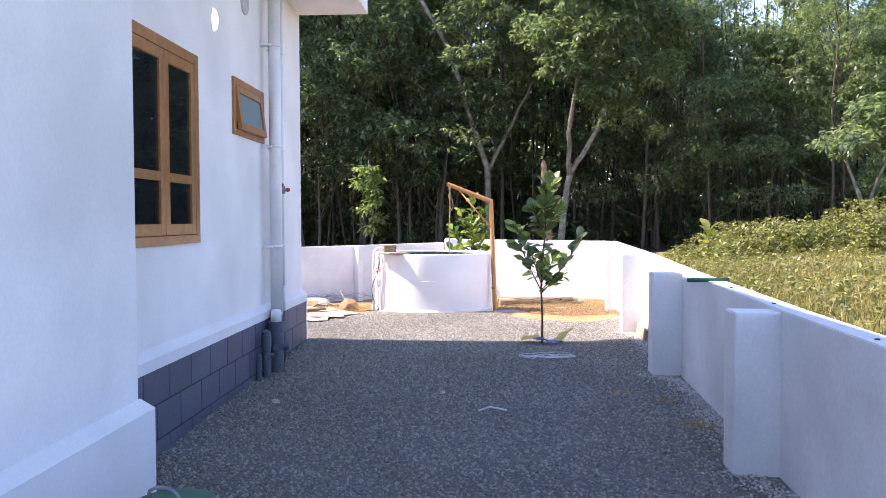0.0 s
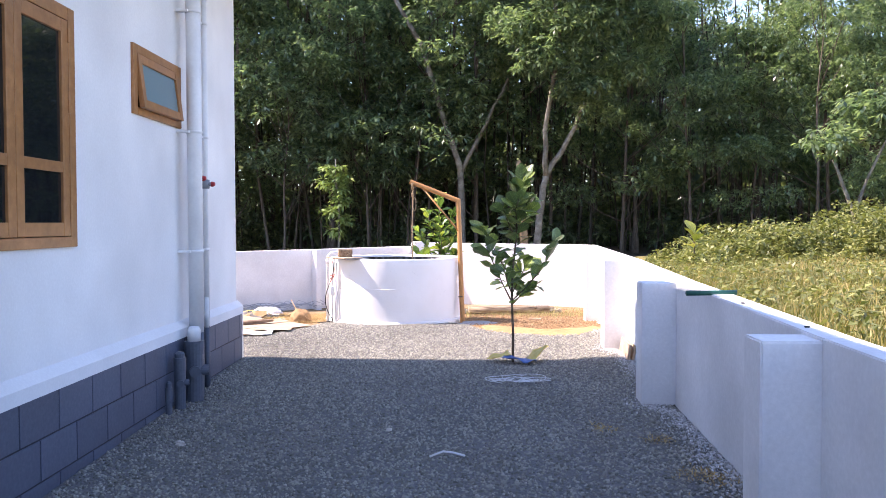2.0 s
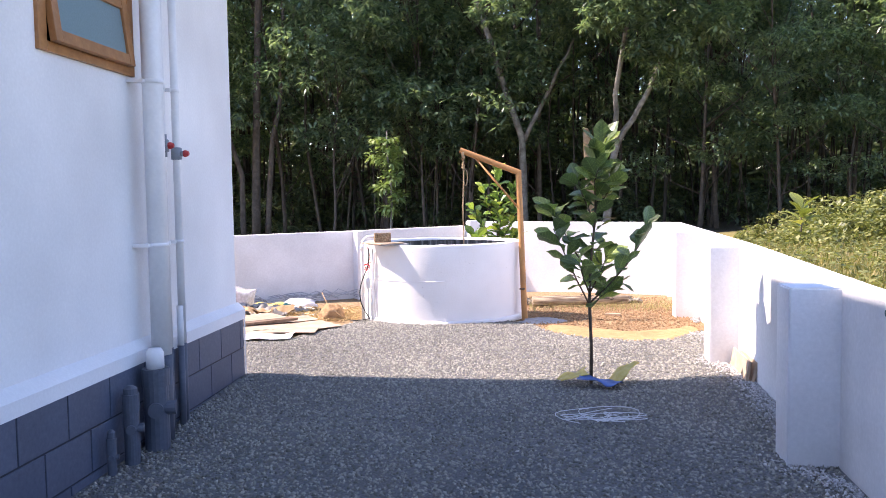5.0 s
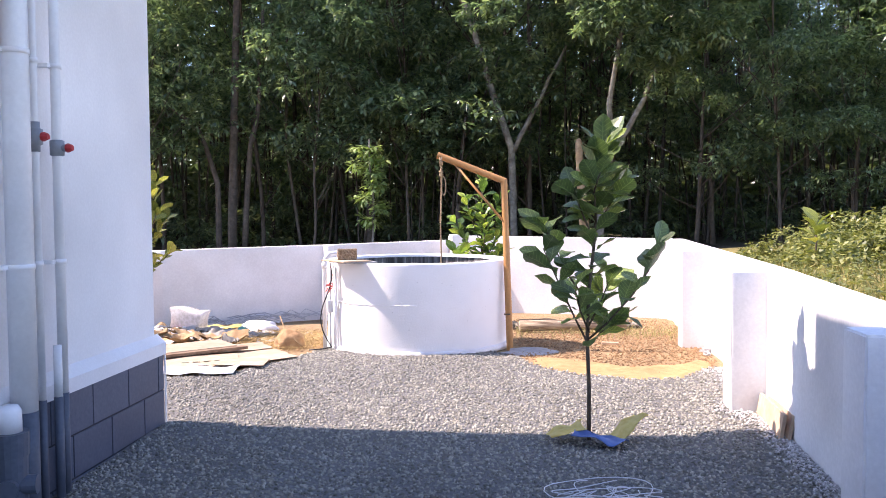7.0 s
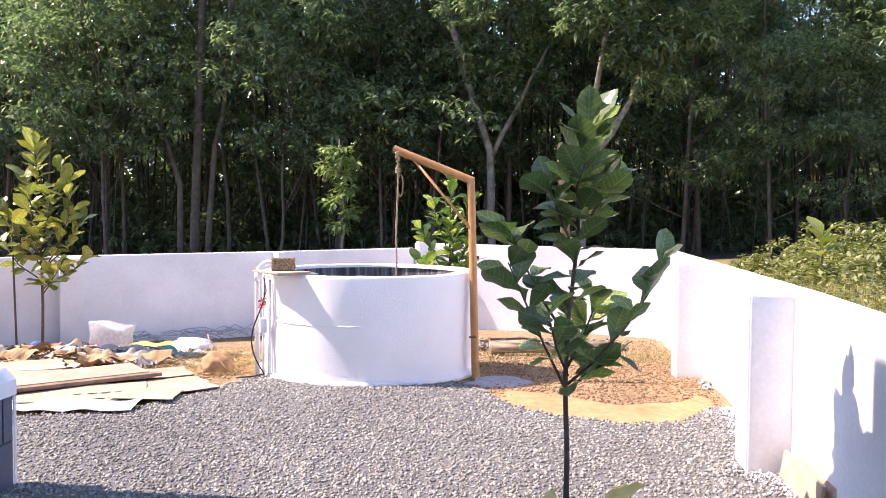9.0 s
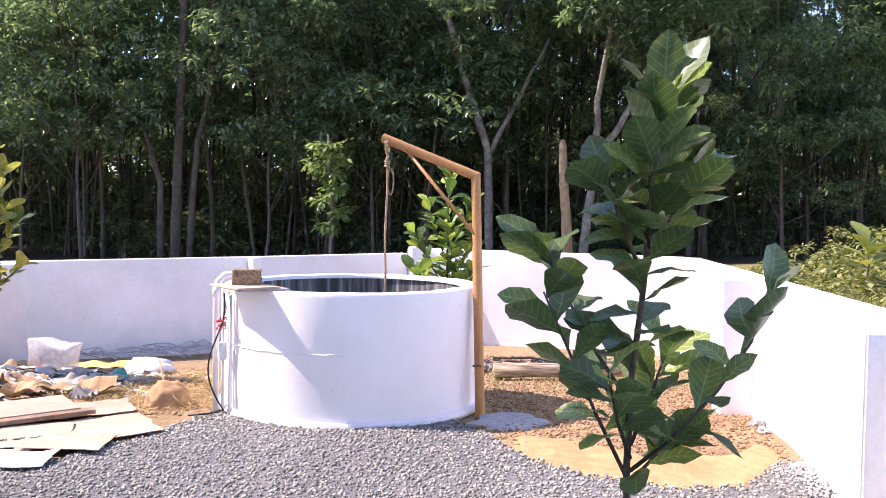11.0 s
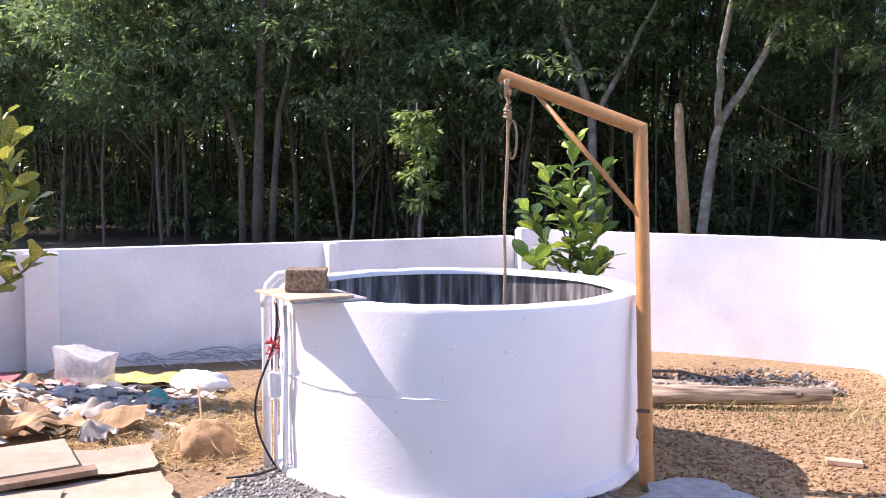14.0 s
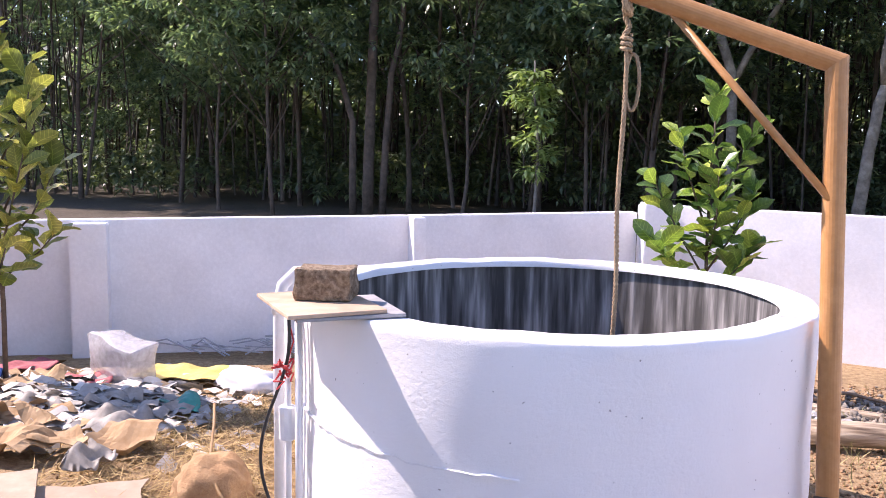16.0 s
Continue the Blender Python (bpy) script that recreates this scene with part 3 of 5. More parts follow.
pilaster((CP1[0] - 0.01, CP1[1] - 0.005), (0.55, -0.83), 0.10, 0.20, -0.3, 1.001)
pilaster((CP2[0] + 0.02, CP2[1] - 0.01), (0.25, -1), 0.20, 0.26, -0.3, 1.12)
pilaster((LP[0] + 0.13, LP[1] + 0.09), (0.55, -0.83), 0.25, 0.16, -0.3, 0.97)
pilaster((COR[0] - 0.02, COR[1] - 0.02), (-0.75, -1), 0.10, 0.10, -0.3, 1.05)

# ---- well ----
well = thing("well", (WELL[0], WELL[1], 0.0), "round white plastered well parapet with dark stained lining", "well")


def ring_wall(r0, r1, z0, z1, seed, segs=96, rows=16, wob=0.004):
    """A shell between two radii: outer face, rounded rim and inner face as one closed band."""
    bm = bmesh.new()
    prof = [(r1 + 0.012, z0), *[(r1 + 0.012 * max(0, 1 - 4 * k / rows), z0 + (z1 - z0 - 0.03) * k / rows) for k in range(1, rows + 1)], (r1, z1 - 0.008), (r1 - 0.003, z1 - 0.003), (r1 - 0.008, z1), (r1 - 0.02, z1), (r0 + 0.02, z1), (r0 + 0.006, z1), (r0, z1 - 0.006), (r0, z1 - 0.03)]
    grid = []
    for i in range(segs):
        a = 2 * math.pi * i / segs
        c, s = math.cos(a), math.sin(a)
        col = []
        for r, z in prof:
            w = wob * noise.noise((c * 3, s * 3, z * 4 + seed)) * 2
            e = 0.006 * noise.noise((c * 6, s * 6, 3)) if z > z1 - 0.02 else 0
            col.append(bm.verts.new(((r + w) * c, (r + w) * s, z + e)))
        grid.append(col)
    for i in range(segs):
        a, b = grid[i], grid[(i + 1) % segs]
        for k in range(len(prof) - 1):
            bm.faces.new((a[k], b[k], b[k + 1], a[k + 1]))
    return bm


part("parapet", ring_wall(0.80, 0.92, -0.05, 1.0, 1), M_WELL, well, smooth=True)
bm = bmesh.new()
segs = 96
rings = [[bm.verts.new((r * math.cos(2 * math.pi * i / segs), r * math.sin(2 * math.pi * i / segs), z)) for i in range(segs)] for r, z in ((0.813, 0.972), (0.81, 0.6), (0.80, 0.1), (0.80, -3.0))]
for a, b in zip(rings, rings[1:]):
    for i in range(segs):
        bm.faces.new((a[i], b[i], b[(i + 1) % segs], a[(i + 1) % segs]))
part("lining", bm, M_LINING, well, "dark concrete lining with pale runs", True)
bm = bmesh.new()
bmesh.ops.create_circle(bm, cap_ends=True, radius=0.80, segments=48, matrix=Matrix.Translation((0, 0, -2.9)))
part("water", bm, M_GLASS, well, "dark still water")
# ring joint of the precast rings, a rough raised line on the sunny side
pts = [((0.921 + 0.003 * noise.noise((k * 0.7, 1, 1))) * math.cos(a), (0.921 + 0.003 * noise.noise((k * 0.7, 2, 1))) * math.sin(a), 0.615 + 0.012 * noise.noise((k * 0.3, 0, 5))) for k, a in enumerate(np.linspace(radians(172), radians(276), 90))]
part("ring_joint", tube(pts, [0.0045 + 0.005 * abs(noise.noise((k * 0.9, 7, 0))) * (1 - k / 120) for k in range(90)], 6), M_WHITE, well, "rough plaster ridge round the well")
pts = [((0.93) * math.cos(a), (0.93) * math.sin(a), 0.16 + 0.01 * noise.noise((k * 0.5, 3, 5))) for k, a in enumerate(np.linspace(0, 2 * math.pi, 120))]
part("foot_fillet", tube(pts, [0.03 + 0.012 * noise.noise((k * 0.4, 9, 0)) for k in range(120)], 7, cap=False), M_WHITE, well, "uneven plaster at the foot")

hoist = thing("well_hoist", (-0.15, 12.32, 0.12), "ochre painted steel pipe gallows over the well with brace", "hoist")
TOPP, ENDP = Vector((-0.062, 0.09, 1.655)), Vector((-0.715, 0.12, 1.915))


def mitred(a, b, plane, r, n=24):
    """A tube from a to b whose far end is cut off in the plane through b with the given normal."""
    bm = bmesh.new()
    a, b = Vector(a), Vector(b)
    d = (b - a).normalized()
    u = d.orthogonal().normalized()
    v = d.cross(u)
    rings = [[], []]
    for k in range(n):
        o = (u * math.cos(2 * math.pi * k / n) + v * math.sin(2 * math.pi * k / n)) * r
        rings[0].append(bm.verts.new(a + o))
        rings[1].append(bm.verts.new(b + o - d * (o.dot(plane) / d.dot(plane))))
    for k in range(n):
        bm.faces.new((rings[0][k], rings[0][(k + 1) % n], rings[1][(k + 1) % n], rings[1][k]))
    bm.faces.new(rings[0][::-1])
    bm.faces.new(rings[1])
    return bm


FOOT = Vector((0, 0, -0.1))
cutting = ((TOPP - FOOT).normalized() + (TOPP - ENDP).normalized()).cross((TOPP - FOOT).cross(TOPP - ENDP)).normalized()
post = part("post", mitred(FOOT, TOPP, cutting, 0.033), M_OCHRE, hoist)
arm = part("arm", mitred(ENDP, TOPP, cutting, 0.033), M_OCHRE, hoist)
# the arm's end is closed; a dark disc gives the bore's shade by colour
part("arm_bore", tube([ENDP + (ENDP - TOPP).normalized() * 0.001, ENDP + (ENDP - TOPP).normalized() * 0.002], 0.027, 18), M_STEM, arm, "dark disc on the pipe end, coloured as the shaded bore")
part("brace", tube([(-0.05, 0.05, 1.24), TOPP + (ENDP - TOPP) * 0.74 + Vector((0, 0, -0.02))], 0.012, 10), M_OCHRE, hoist, smooth=True)
part("bolt", tube([(0.0, -0.03, 0.36), (-0.06, -0.03, 0.36)], 0.008, 8), M_STEM, hoist)

M_ROPE = surface("coir_rope", (0.27, 0.18, 0.10), (0.50, 0.38, 0.24), 120, 10, 0.9, 0.6, 0.004)


def twisted(pts, r, strands=3, pitch=0.05, bm=None):
    """A laid rope: strands wound round a line."""
    bm = bm or bmesh.new()
    pts = [Vector(p) for p in pts]
    for s in range(strands):
        line, run = [], 0.0
        for i, q in enumerate(pts):
            d = (pts[min(i + 1, len(pts) - 1)] - pts[max(i - 1, 0)]).normalized()
            u = d.orthogonal().normalized()
            v = d.cross(u)
            if i:
                run += (q - pts[i - 1]).length
            a = 2 * math.pi * (run / pitch + s / strands)
            line.append(q + (u * math.cos(a) + v * math.sin(a)) * r * 0.55)
        tube(line, r * 0.6, 6, bm)
    return bm


rope = thing("well_rope", (-0.83, 12.44, 1.98), "brown coir rope knotted to the hoist, hanging into the well", "rope")
part("fall", twisted([(-0.02 * (k / 120) + 0.004 * math.sin(k * 0.15), 0.02 * (k / 120), -0.12 - 1.9 * k / 120) for k in range(121)], 0.0085), M_ROPE, rope, smooth=True)
part("lashing", twisted([(0.01 * math.sin(k * 0.9), 0.045 * math.cos(k * 0.5), 0.04 * math.sin(k * 0.5) + 0.0) for k in range(40)], 0.007), M_ROPE, rope, smooth=True)
part("neck", twisted([(0.006 * math.sin(k * 0.5), 0, 0.0 - 0.14 * k / 30) for k in range(31)], 0.009), M_ROPE, rope, smooth=True)
part("knot", twisted([(0.014 * math.cos(k * 0.45), 0.014 * math.sin(k * 0.45), -0.10 - 0.0012 * k) for k in range(46)], 0.007), M_ROPE, rope, smooth=True)
part("loop", twisted([(0.022 + 0.022 * math.cos(a) , 0.01, -0.25 + 0.09 * math.sin(a)) for a in np.linspace(0, 2 * math.pi, 40)], 0.0065), M_ROPE, rope, smooth=True)

# board and block on the rim
M_PLY = surface("weathered_plywood", (0.42, 0.29, 0.19), (0.58, 0.43, 0.30), 14, 3, 0.8, 0.3, 0.002)
M_BLOCK = surface("laterite_block", (0.12, 0.07, 0.035), (0.55, 0.42, 0.28), 60, 8, 0.95, 1.0, 0.02)
M_GREYBOARD = surface("grey_cement_board", (0.26, 0.25, 0.25), (0.40, 0.39, 0.38), 20, 3, 0.9, 0.3)
boards = thing("cover_board", (-1.70, 11.97, 1.004), "weathered plywood boards laid on the well rim", "board", rz=-51)
part("lower_board", box((-0.15, -0.10, 0.0), (0.20, 0.23, 0.011), 0.003), M_GREYBOARD, boards, "grey cement board")
b2 = part("upper_board", box((-0.21, -0.14, 0.012), (0.20, 0.16, 0.024), 0.003), M_PLY, boards)
b2.matrix_local = pose(0, 0, 0, 0, 0, 4)
block = bmesh.new()
box((-0.09, -0.065, 0), (0.09, 0.065, 0.10), 0.008, block)
bmesh.ops.subdivide_edges(block, edges=block.edges[:], cuts=5, use_grid_fill=True)
for v in block.verts:
    v.co += Vector((noise.noise(v.co * 22), noise.noise(v.co * 22 + Vector((5, 0, 0))), 0.4 * noise.noise(v.co * 20 + Vector((0, 7, 0))))) * 0.008 * (1 if v.co.z > 0.01 else 0.0)
ob = part("laterite_block", block, M_BLOCK, smooth=False)
ob.matrix_world = pose(-1.695, 12.03, 1.0295, 0, 0, 12)
tagged(ob, "rough brown masonry block weighing down the boards", "block")

# pump pipes and cable beside the well
pump = thing("pump_pipe", (-1.955, 12.19, 0.15), "white pvc pump pipe bending over the well rim", "pipe")
part("riser", tube([(0, 0, -0.15), (0, 0, 0.82), (0.01, 0.01, 0.88), (0.05, 0.03, 0.925), (0.11, 0.06, 0.93), (0.2, 0.1, 0.93)], 0.021, 14), M_PIPE, pump, smooth=True)
part("elbow", tube([(0, 0, 0.78), (0, 0, 0.84)], 0.026, 14), M_PIPE, pump, smooth=True)
conduit = thing("cable_conduit", (-1.885, 12.125, 0.15), "thin white conduit with junction box at the well", "conduit")
part("riser", tube([(0, 0, -0.15), (0, 0, 0.84)], 0.011, 10), M_PIPE, conduit, smooth=True)
part("junction_box", tube([(0, -0.005, 0.36), (0, -0.005, 0.365), (0, -0.005, 0.475), (0, -0.005, 0.48)], (0.022, 0.03, 0.03, 0.022), 14), M_PIPE, conduit, smooth=False)
conduit2 = thing("cable_conduit", (-1.825, 12.09, 0.15), "white conduit fixed to the well wall", "conduit")
part("riser", tube([(0, 0, -0.15), (0, 0, 0.80)], 0.014, 10), M_PIPE, conduit2, smooth=True)
M_BLACK = surface("black_cable", (0.015, 0.015, 0.015), (0.03, 0.03, 0.03), 30, 5, 0.5, 0.0)
cable = part("power_cable", tube([(-1.87 + 0.012 * math.sin(s * 9) - 0.10 * math.sin(math.pi * s * s), 12.10 - 0.02 * s, 0.96 - 0.78 * s) for s in np.linspace(0, 1, 24)] + [(-1.93, 11.98, 0.178), (-2.05, 11.93, 0.175)], 0.006, 7), M_BLACK, smooth=True)
tagged(cable, "black power cable looping down beside the well", "cable")
wires = thing("wire_joint", (-1.88, 12.10, 0.77), "tangle of red and magenta wires taped to the conduit", "wires")
for k in range(14):
    a = rng.uniform(0, 6.28)
    c = Vector((0.02 * math.cos(a), 0.02 * math.sin(a) - 0.01, rng.uniform(-0.05, 0.03)))
    part("wire", tube([c, c + Vector(rng.uniform(-0.022, 0.022, 3)), c + Vector(rng.uniform(-0.022, 0.022, 3)), c + Vector(rng.uniform(-0.025, 0.025, 3))], 0.0036, 5), RED, wires)
part("wire", tube([(0.01, 0, 0.03), (0.03, 0, 0.09), (0.015, 0, 0.15), (0.0, 0, 0.2)], 0.003, 5), RED, wires)

apron = bmesh.new()
pts = []
for k in range(28):
    a = 2 * math.pi * k / 28
    r = 1 + 0.55 * noise.noise((math.cos(a) * 3, math.sin(a) * 3, 4)) + 0.2 * noise.noise((math.cos(a) * 9, math.sin(a) * 9, 1))
    pts.append((0.05 + 0.24 * r * math.cos(a), 12.12 + 0.26 * r * math.sin(a)))
prism(pts, 0.0, 0.147, 0.006, apron)
tagged(part("cement_patch", apron, M_CONCRETE), "rough splash of cement at the foot of the hoist post", "cement", kind="structure")


# ---- plants ----
def leaf_mesh(name, length, width, fold, droop, mat):
    """An obovate blade folded along its midrib."""
    bm = bmesh.new()
    rows = ((0.0, 0.04), (0.12, 0.22), (0.3, 0.62), (0.5, 0.95), (0.7, 1.0), (0.86, 0.7), (0.96, 0.25), (1.0, 0.02))
    grid = []
    for s, w in rows:
        z = -droop * length * s * s
        grid.append([bm.verts.new((sgn * w * width / 2, length * s, z + abs(sgn) * w * width / 2 * fold + 0.006 * math.sin(s * 14 + sgn))) for sgn in (-1, -0.5, 0, 0.5, 1)])
    for a, b in zip(grid, grid[1:]):
        for k in range(4):
            bm.faces.new((a[k], a[k + 1], b[k + 1], b[k]))
    return mesh_of(name, bm, mat, True)


def put_leaf(parent, meshes, at, yaw, pitch, roll, size):
    ob = new("leaf", meshes[int(rng.integers(len(meshes)))])
    ob.parent = parent
    ob.matrix_local = pose(*at, 0, 0, yaw) @ pose(0, 0, 0, pitch, roll, 0) @ Matrix.Diagonal((size, size, size, 1))


def sapling(at, label, stem_pts, branches, mat, leaf_len, per_branch, top_leaves, stem_r=0.014, stretch=1.0):
    """A young tree: leader, side branches that carry leaves towards their ends."""
    t = thing("jackfruit_sapling", at, label, "sapling")
    meshes = [leaf_mesh("leaf", leaf_len * a, leaf_len * b, c, d, mat) for a, b, c, d in ((1.0, 0.52, 0.25, 0.25), (0.9, 0.5, 0.15, 0.4), (1.1, 0.55, 0.35, 0.12), (0.8, 0.46, 0.3, 0.5))]
    part("trunk", tube(stem_pts, np.linspace(stem_r, stem_r * 0.35, len(stem_pts)), 10), M_STEM, t, smooth=True)
    for b in branches:
        pts = [Vector(p) for p in b]
        part("branch", tube(pts, np.linspace(stem_r * 0.5, stem_r * 0.22, len(pts)), 7), M_STEM, t, smooth=True)
        for k in range(per_branch):
            s = 0.22 + 0.78 * (k + 0.5) / per_branch
            f = s * (len(pts) - 1)
            i = min(int(f), len(pts) - 2)
            q = pts[i].lerp(pts[i + 1], f - i)
            d = pts[i + 1] - pts[i]
            yaw = math.degrees(math.atan2(-d.x, d.y)) + (k * 137.5) % 360 * 0.75 - 130
            put_leaf(t, meshes, q, yaw, rng.uniform(32, 80) if s > 0.5 else rng.uniform(5, 64), rng.uniform(-40, 40), rng.uniform(0.75, 1.15))
    pts = [Vector(p) for p in stem_pts]
    for k in range(top_leaves):
        s = 0.42 + 0.58 * (k + 1) / top_leaves
        f = s * (len(pts) - 1)
        i = min(int(f), len(pts) - 2)
        q = pts[i].lerp(pts[i + 1], f - i)
        put_leaf(t, meshes, q, (k * 137.5 + rng.uniform(-20, 20)) % 360, 30 + 45 * max(0, (s - 0.75) * 4) + rng.uniform(-28, 28), rng.uniform(-35, 35), rng.uniform(0.85, 1.15))
    return t


sapling((0.33, 9.26, 0.105), "young jackfruit tree with large dark green leaves in the gravel",
        [(0, 0, -0.1), (0.003, 0, 0.3), (-0.01, 0, 0.62), (0.0, 0.01, 0.9), (0.03, 0.0, 1.2), (0.04, 0, 1.42), (0.06, 0, 1.6), (0.075, 0, 1.74)],
        [[(-0.01, 0, 0.60), (-0.10, 0.02, 0.78), (-0.19, 0.03, 0.98), (-0.27, 0.03, 1.16)],
         [(0.0, 0, 0.62), (0.10, -0.04, 0.72), (0.24, -0.05, 0.88), (0.34, -0.04, 1.03), (0.39, -0.03, 1.18)],
         [(0, 0, 0.66), (-0.06, -0.12, 0.8), (-0.10, -0.2, 0.95)],
         [(0, 0, 0.7), (0.08, 0.12, 0.82), (0.15, 0.2, 0.98)],
         [(0, 0, 0.58), (0.08, 0.03, 0.66), (0.15, 0.06, 0.69)],
         [(0.03, 0, 1.2), (-0.06, -0.05, 1.4), (-0.10, -0.06, 1.52)], [(0.03, 0, 1.25), (0.14, 0.03, 1.45), (0.18, 0.04, 1.55)], [(0.04, 0, 1.3), (0.02, -0.1, 1.5), (0.05, -0.14, 1.6)],
         [(0, 0, 0.82), (-0.12, 0.1, 1.0), (-0.22, 0.15, 1.2), (-0.26, 0.16, 1.3)]],
        M_JACK, 0.20, 11, 40)
sapling((-4.52, 13.45, 0.05), "young tree with yellow-green leaves tied to a stake", 
        [(0, 0, -0.1), (0.01, 0, 0.5), (0.0, 0, 0.9), (-0.02, 0, 1.3), (-0.04, 0, 1.75), (-0.06, 0, 2.1)],
        [[(0, 0, 0.6), (0.12, -0.05, 0.72), (0.36, -0.08, 0.85), (0.52, -0.1, 0.98)], [(0, 0, 0.75), (-0.2, -0.05, 0.9), (-0.42, 0, 1.15)],
         [(0, 0, 0.85), (0.2, 0.05, 1.05), (0.40, 0.05, 1.35)], [(0, 0, 0.9), (-0.1, -0.15, 1.1), (-0.2, -0.25, 1.4)],
         [(0, 0, 1.1), (0.12, -0.1, 1.35), (0.2, -0.15, 1.65)], [(0, 0, 1.2), (-0.16, 0.05, 1.5), (-0.22, 0.08, 1.8)], [(0, 0, 1.3), (0.14, 0.05, 1.6), (0.18, 0.08, 1.9)], [(0, 0, 0.8), (0.25, -0.15, 1.1), (0.42, -0.2, 1.45)], [(0, 0, 1.0), (0.26, -0.05, 1.35), (0.36, -0.1, 1.75)], [(0, 0, 1.0), (-0.28, -0.1, 1.3), (-0.42, -0.15, 1.6)], [(0, 0, 0.65), (0.2, -0.2, 0.75), (0.36, -0.3, 0.9)], [(0, 0, 0.95), (0.05, -0.25, 1.2), (0.1, -0.35, 1.6)]],
        M_YJACK, 0.20, 13, 48, 0.016)
stake = part("wooden_stake", tube([(-4.72, 13.35, -0.05), (-4.78, 13.38, 1.3)], (0.011, 0.009), 8), M_BARK, smooth=True)
tagged(stake, "thin wooden stake supporting the young tree", "stake")
sapling((-0.55, 15.3, 0.0), "young jackfruit tree in front of the boundary wall, fresh green top",
        [(0, 0, -0.1), (0.01, 0, 0.5), (0.0, 0, 0.9), (0.0, 0, 1.4), (0.02, 0, 1.9)],
        [[(0, 0, 0.7), (-0.18, 0, 1.0), (-0.36, 0, 1.36)], [(0, 0, 0.75), (0.15, -0.05, 1.0), (0.28, -0.05, 1.3)], [(0, 0, 0.85), (0.05, -0.2, 1.1), (0.05, -0.3, 1.45)],
         [(0, 0, 1.0), (-0.12, -0.1, 1.35), (-0.2, -0.12, 1.65)], [(0, 0, 1.0), (0.15, 0.1, 1.4), (0.25, 0.1, 1.65)], [(0, 0, 0.6), (-0.15, -0.1, 0.75), (-0.32, -0.12, 0.92)], [(0, 0, 0.6), (0.15, -0.1, 0.75), (0.30, -0.12, 0.95)]],
        leaf_material("fresh_jackfruit_leaf", ((0.0, (0.05, 0.10, 0.025)), (0.5, (0.14, 0.23, 0.05)), (1.0, (0.34, 0.42, 0.08))), 0.35, 0.35, per="object"), 0.19, 20, 46, 0.016)


# ---- forest ----
def whorl_cloud(centres, per, length, width, seed, droop=0.5):
    """Leaflets, four corners each, set in drooping whorls round the given twig ends."""
    g = np.random.default_rng(seed)
    c = np.repeat(np.asarray(centres), per, axis=0)
    k = len(c)
    a = g.uniform(0, 2 * np.pi, k)
    e = g.normal(-droop * 0.6, 0.45, k)
    d = np.stack([np.cos(a) * np.cos(e), np.sin(a) * np.cos(e), np.sin(e)], -1)
    side = np.cross(d, np.array([0, 0, 1.0])) + g.normal(0, 0.25, (k, 3))
    side /= np.linalg.norm(side, axis=1, keepdims=True)
    L = length * g.uniform(0.6, 1.25, (k, 1))
    Wd = width * g.uniform(0.7, 1.2, (k, 1))
    base = c + d * L * g.uniform(0.15, 0.5, (k, 1))
    v = np.stack([base, base + d * L * 0.55 + side * Wd / 2, base + d * L - np.array([0, 0, 0.15]) * L, base + d * L * 0.55 - side * Wd / 2], 1)
    f = np.arange(4 * k).reshape(-1, 4)
    return v.reshape(-1, 3), f


def crown_points(count, seed, lo, hi, radius, gaps=9):
    """Twig ends that fill a ragged crown made of overlapping tufts."""
    g = np.random.default_rng(seed)
    tufts = []
    for k in range(gaps * 3):
        z = lo + (hi - lo) * (k + 0.5) / (gaps * 3)
        s = (z - lo) / (hi - lo)
        r = radius * (0.35 + 0.95 * math.sin(math.pi * min(1, 0.12 + s * 0.85))) * g.uniform(0.35, 1.0)
        a = g.uniform(0, 6.283)
        tufts.append((r * math.cos(a), r * math.sin(a), z, g.uniform(0.55, 1.15)))
    pts = []
    for k in range(count):
        x, y, z, r = tufts[k % len(tufts)]
        q = g.normal(0, 1, 3)
        q *= r * g.uniform(0.5, 1.0) / np.linalg.norm(q)
        pts.append((x + q[0] * 1.25, y + q[1] * 1.25, z + q[2] * 0.6))
    return np.array(pts), tufts


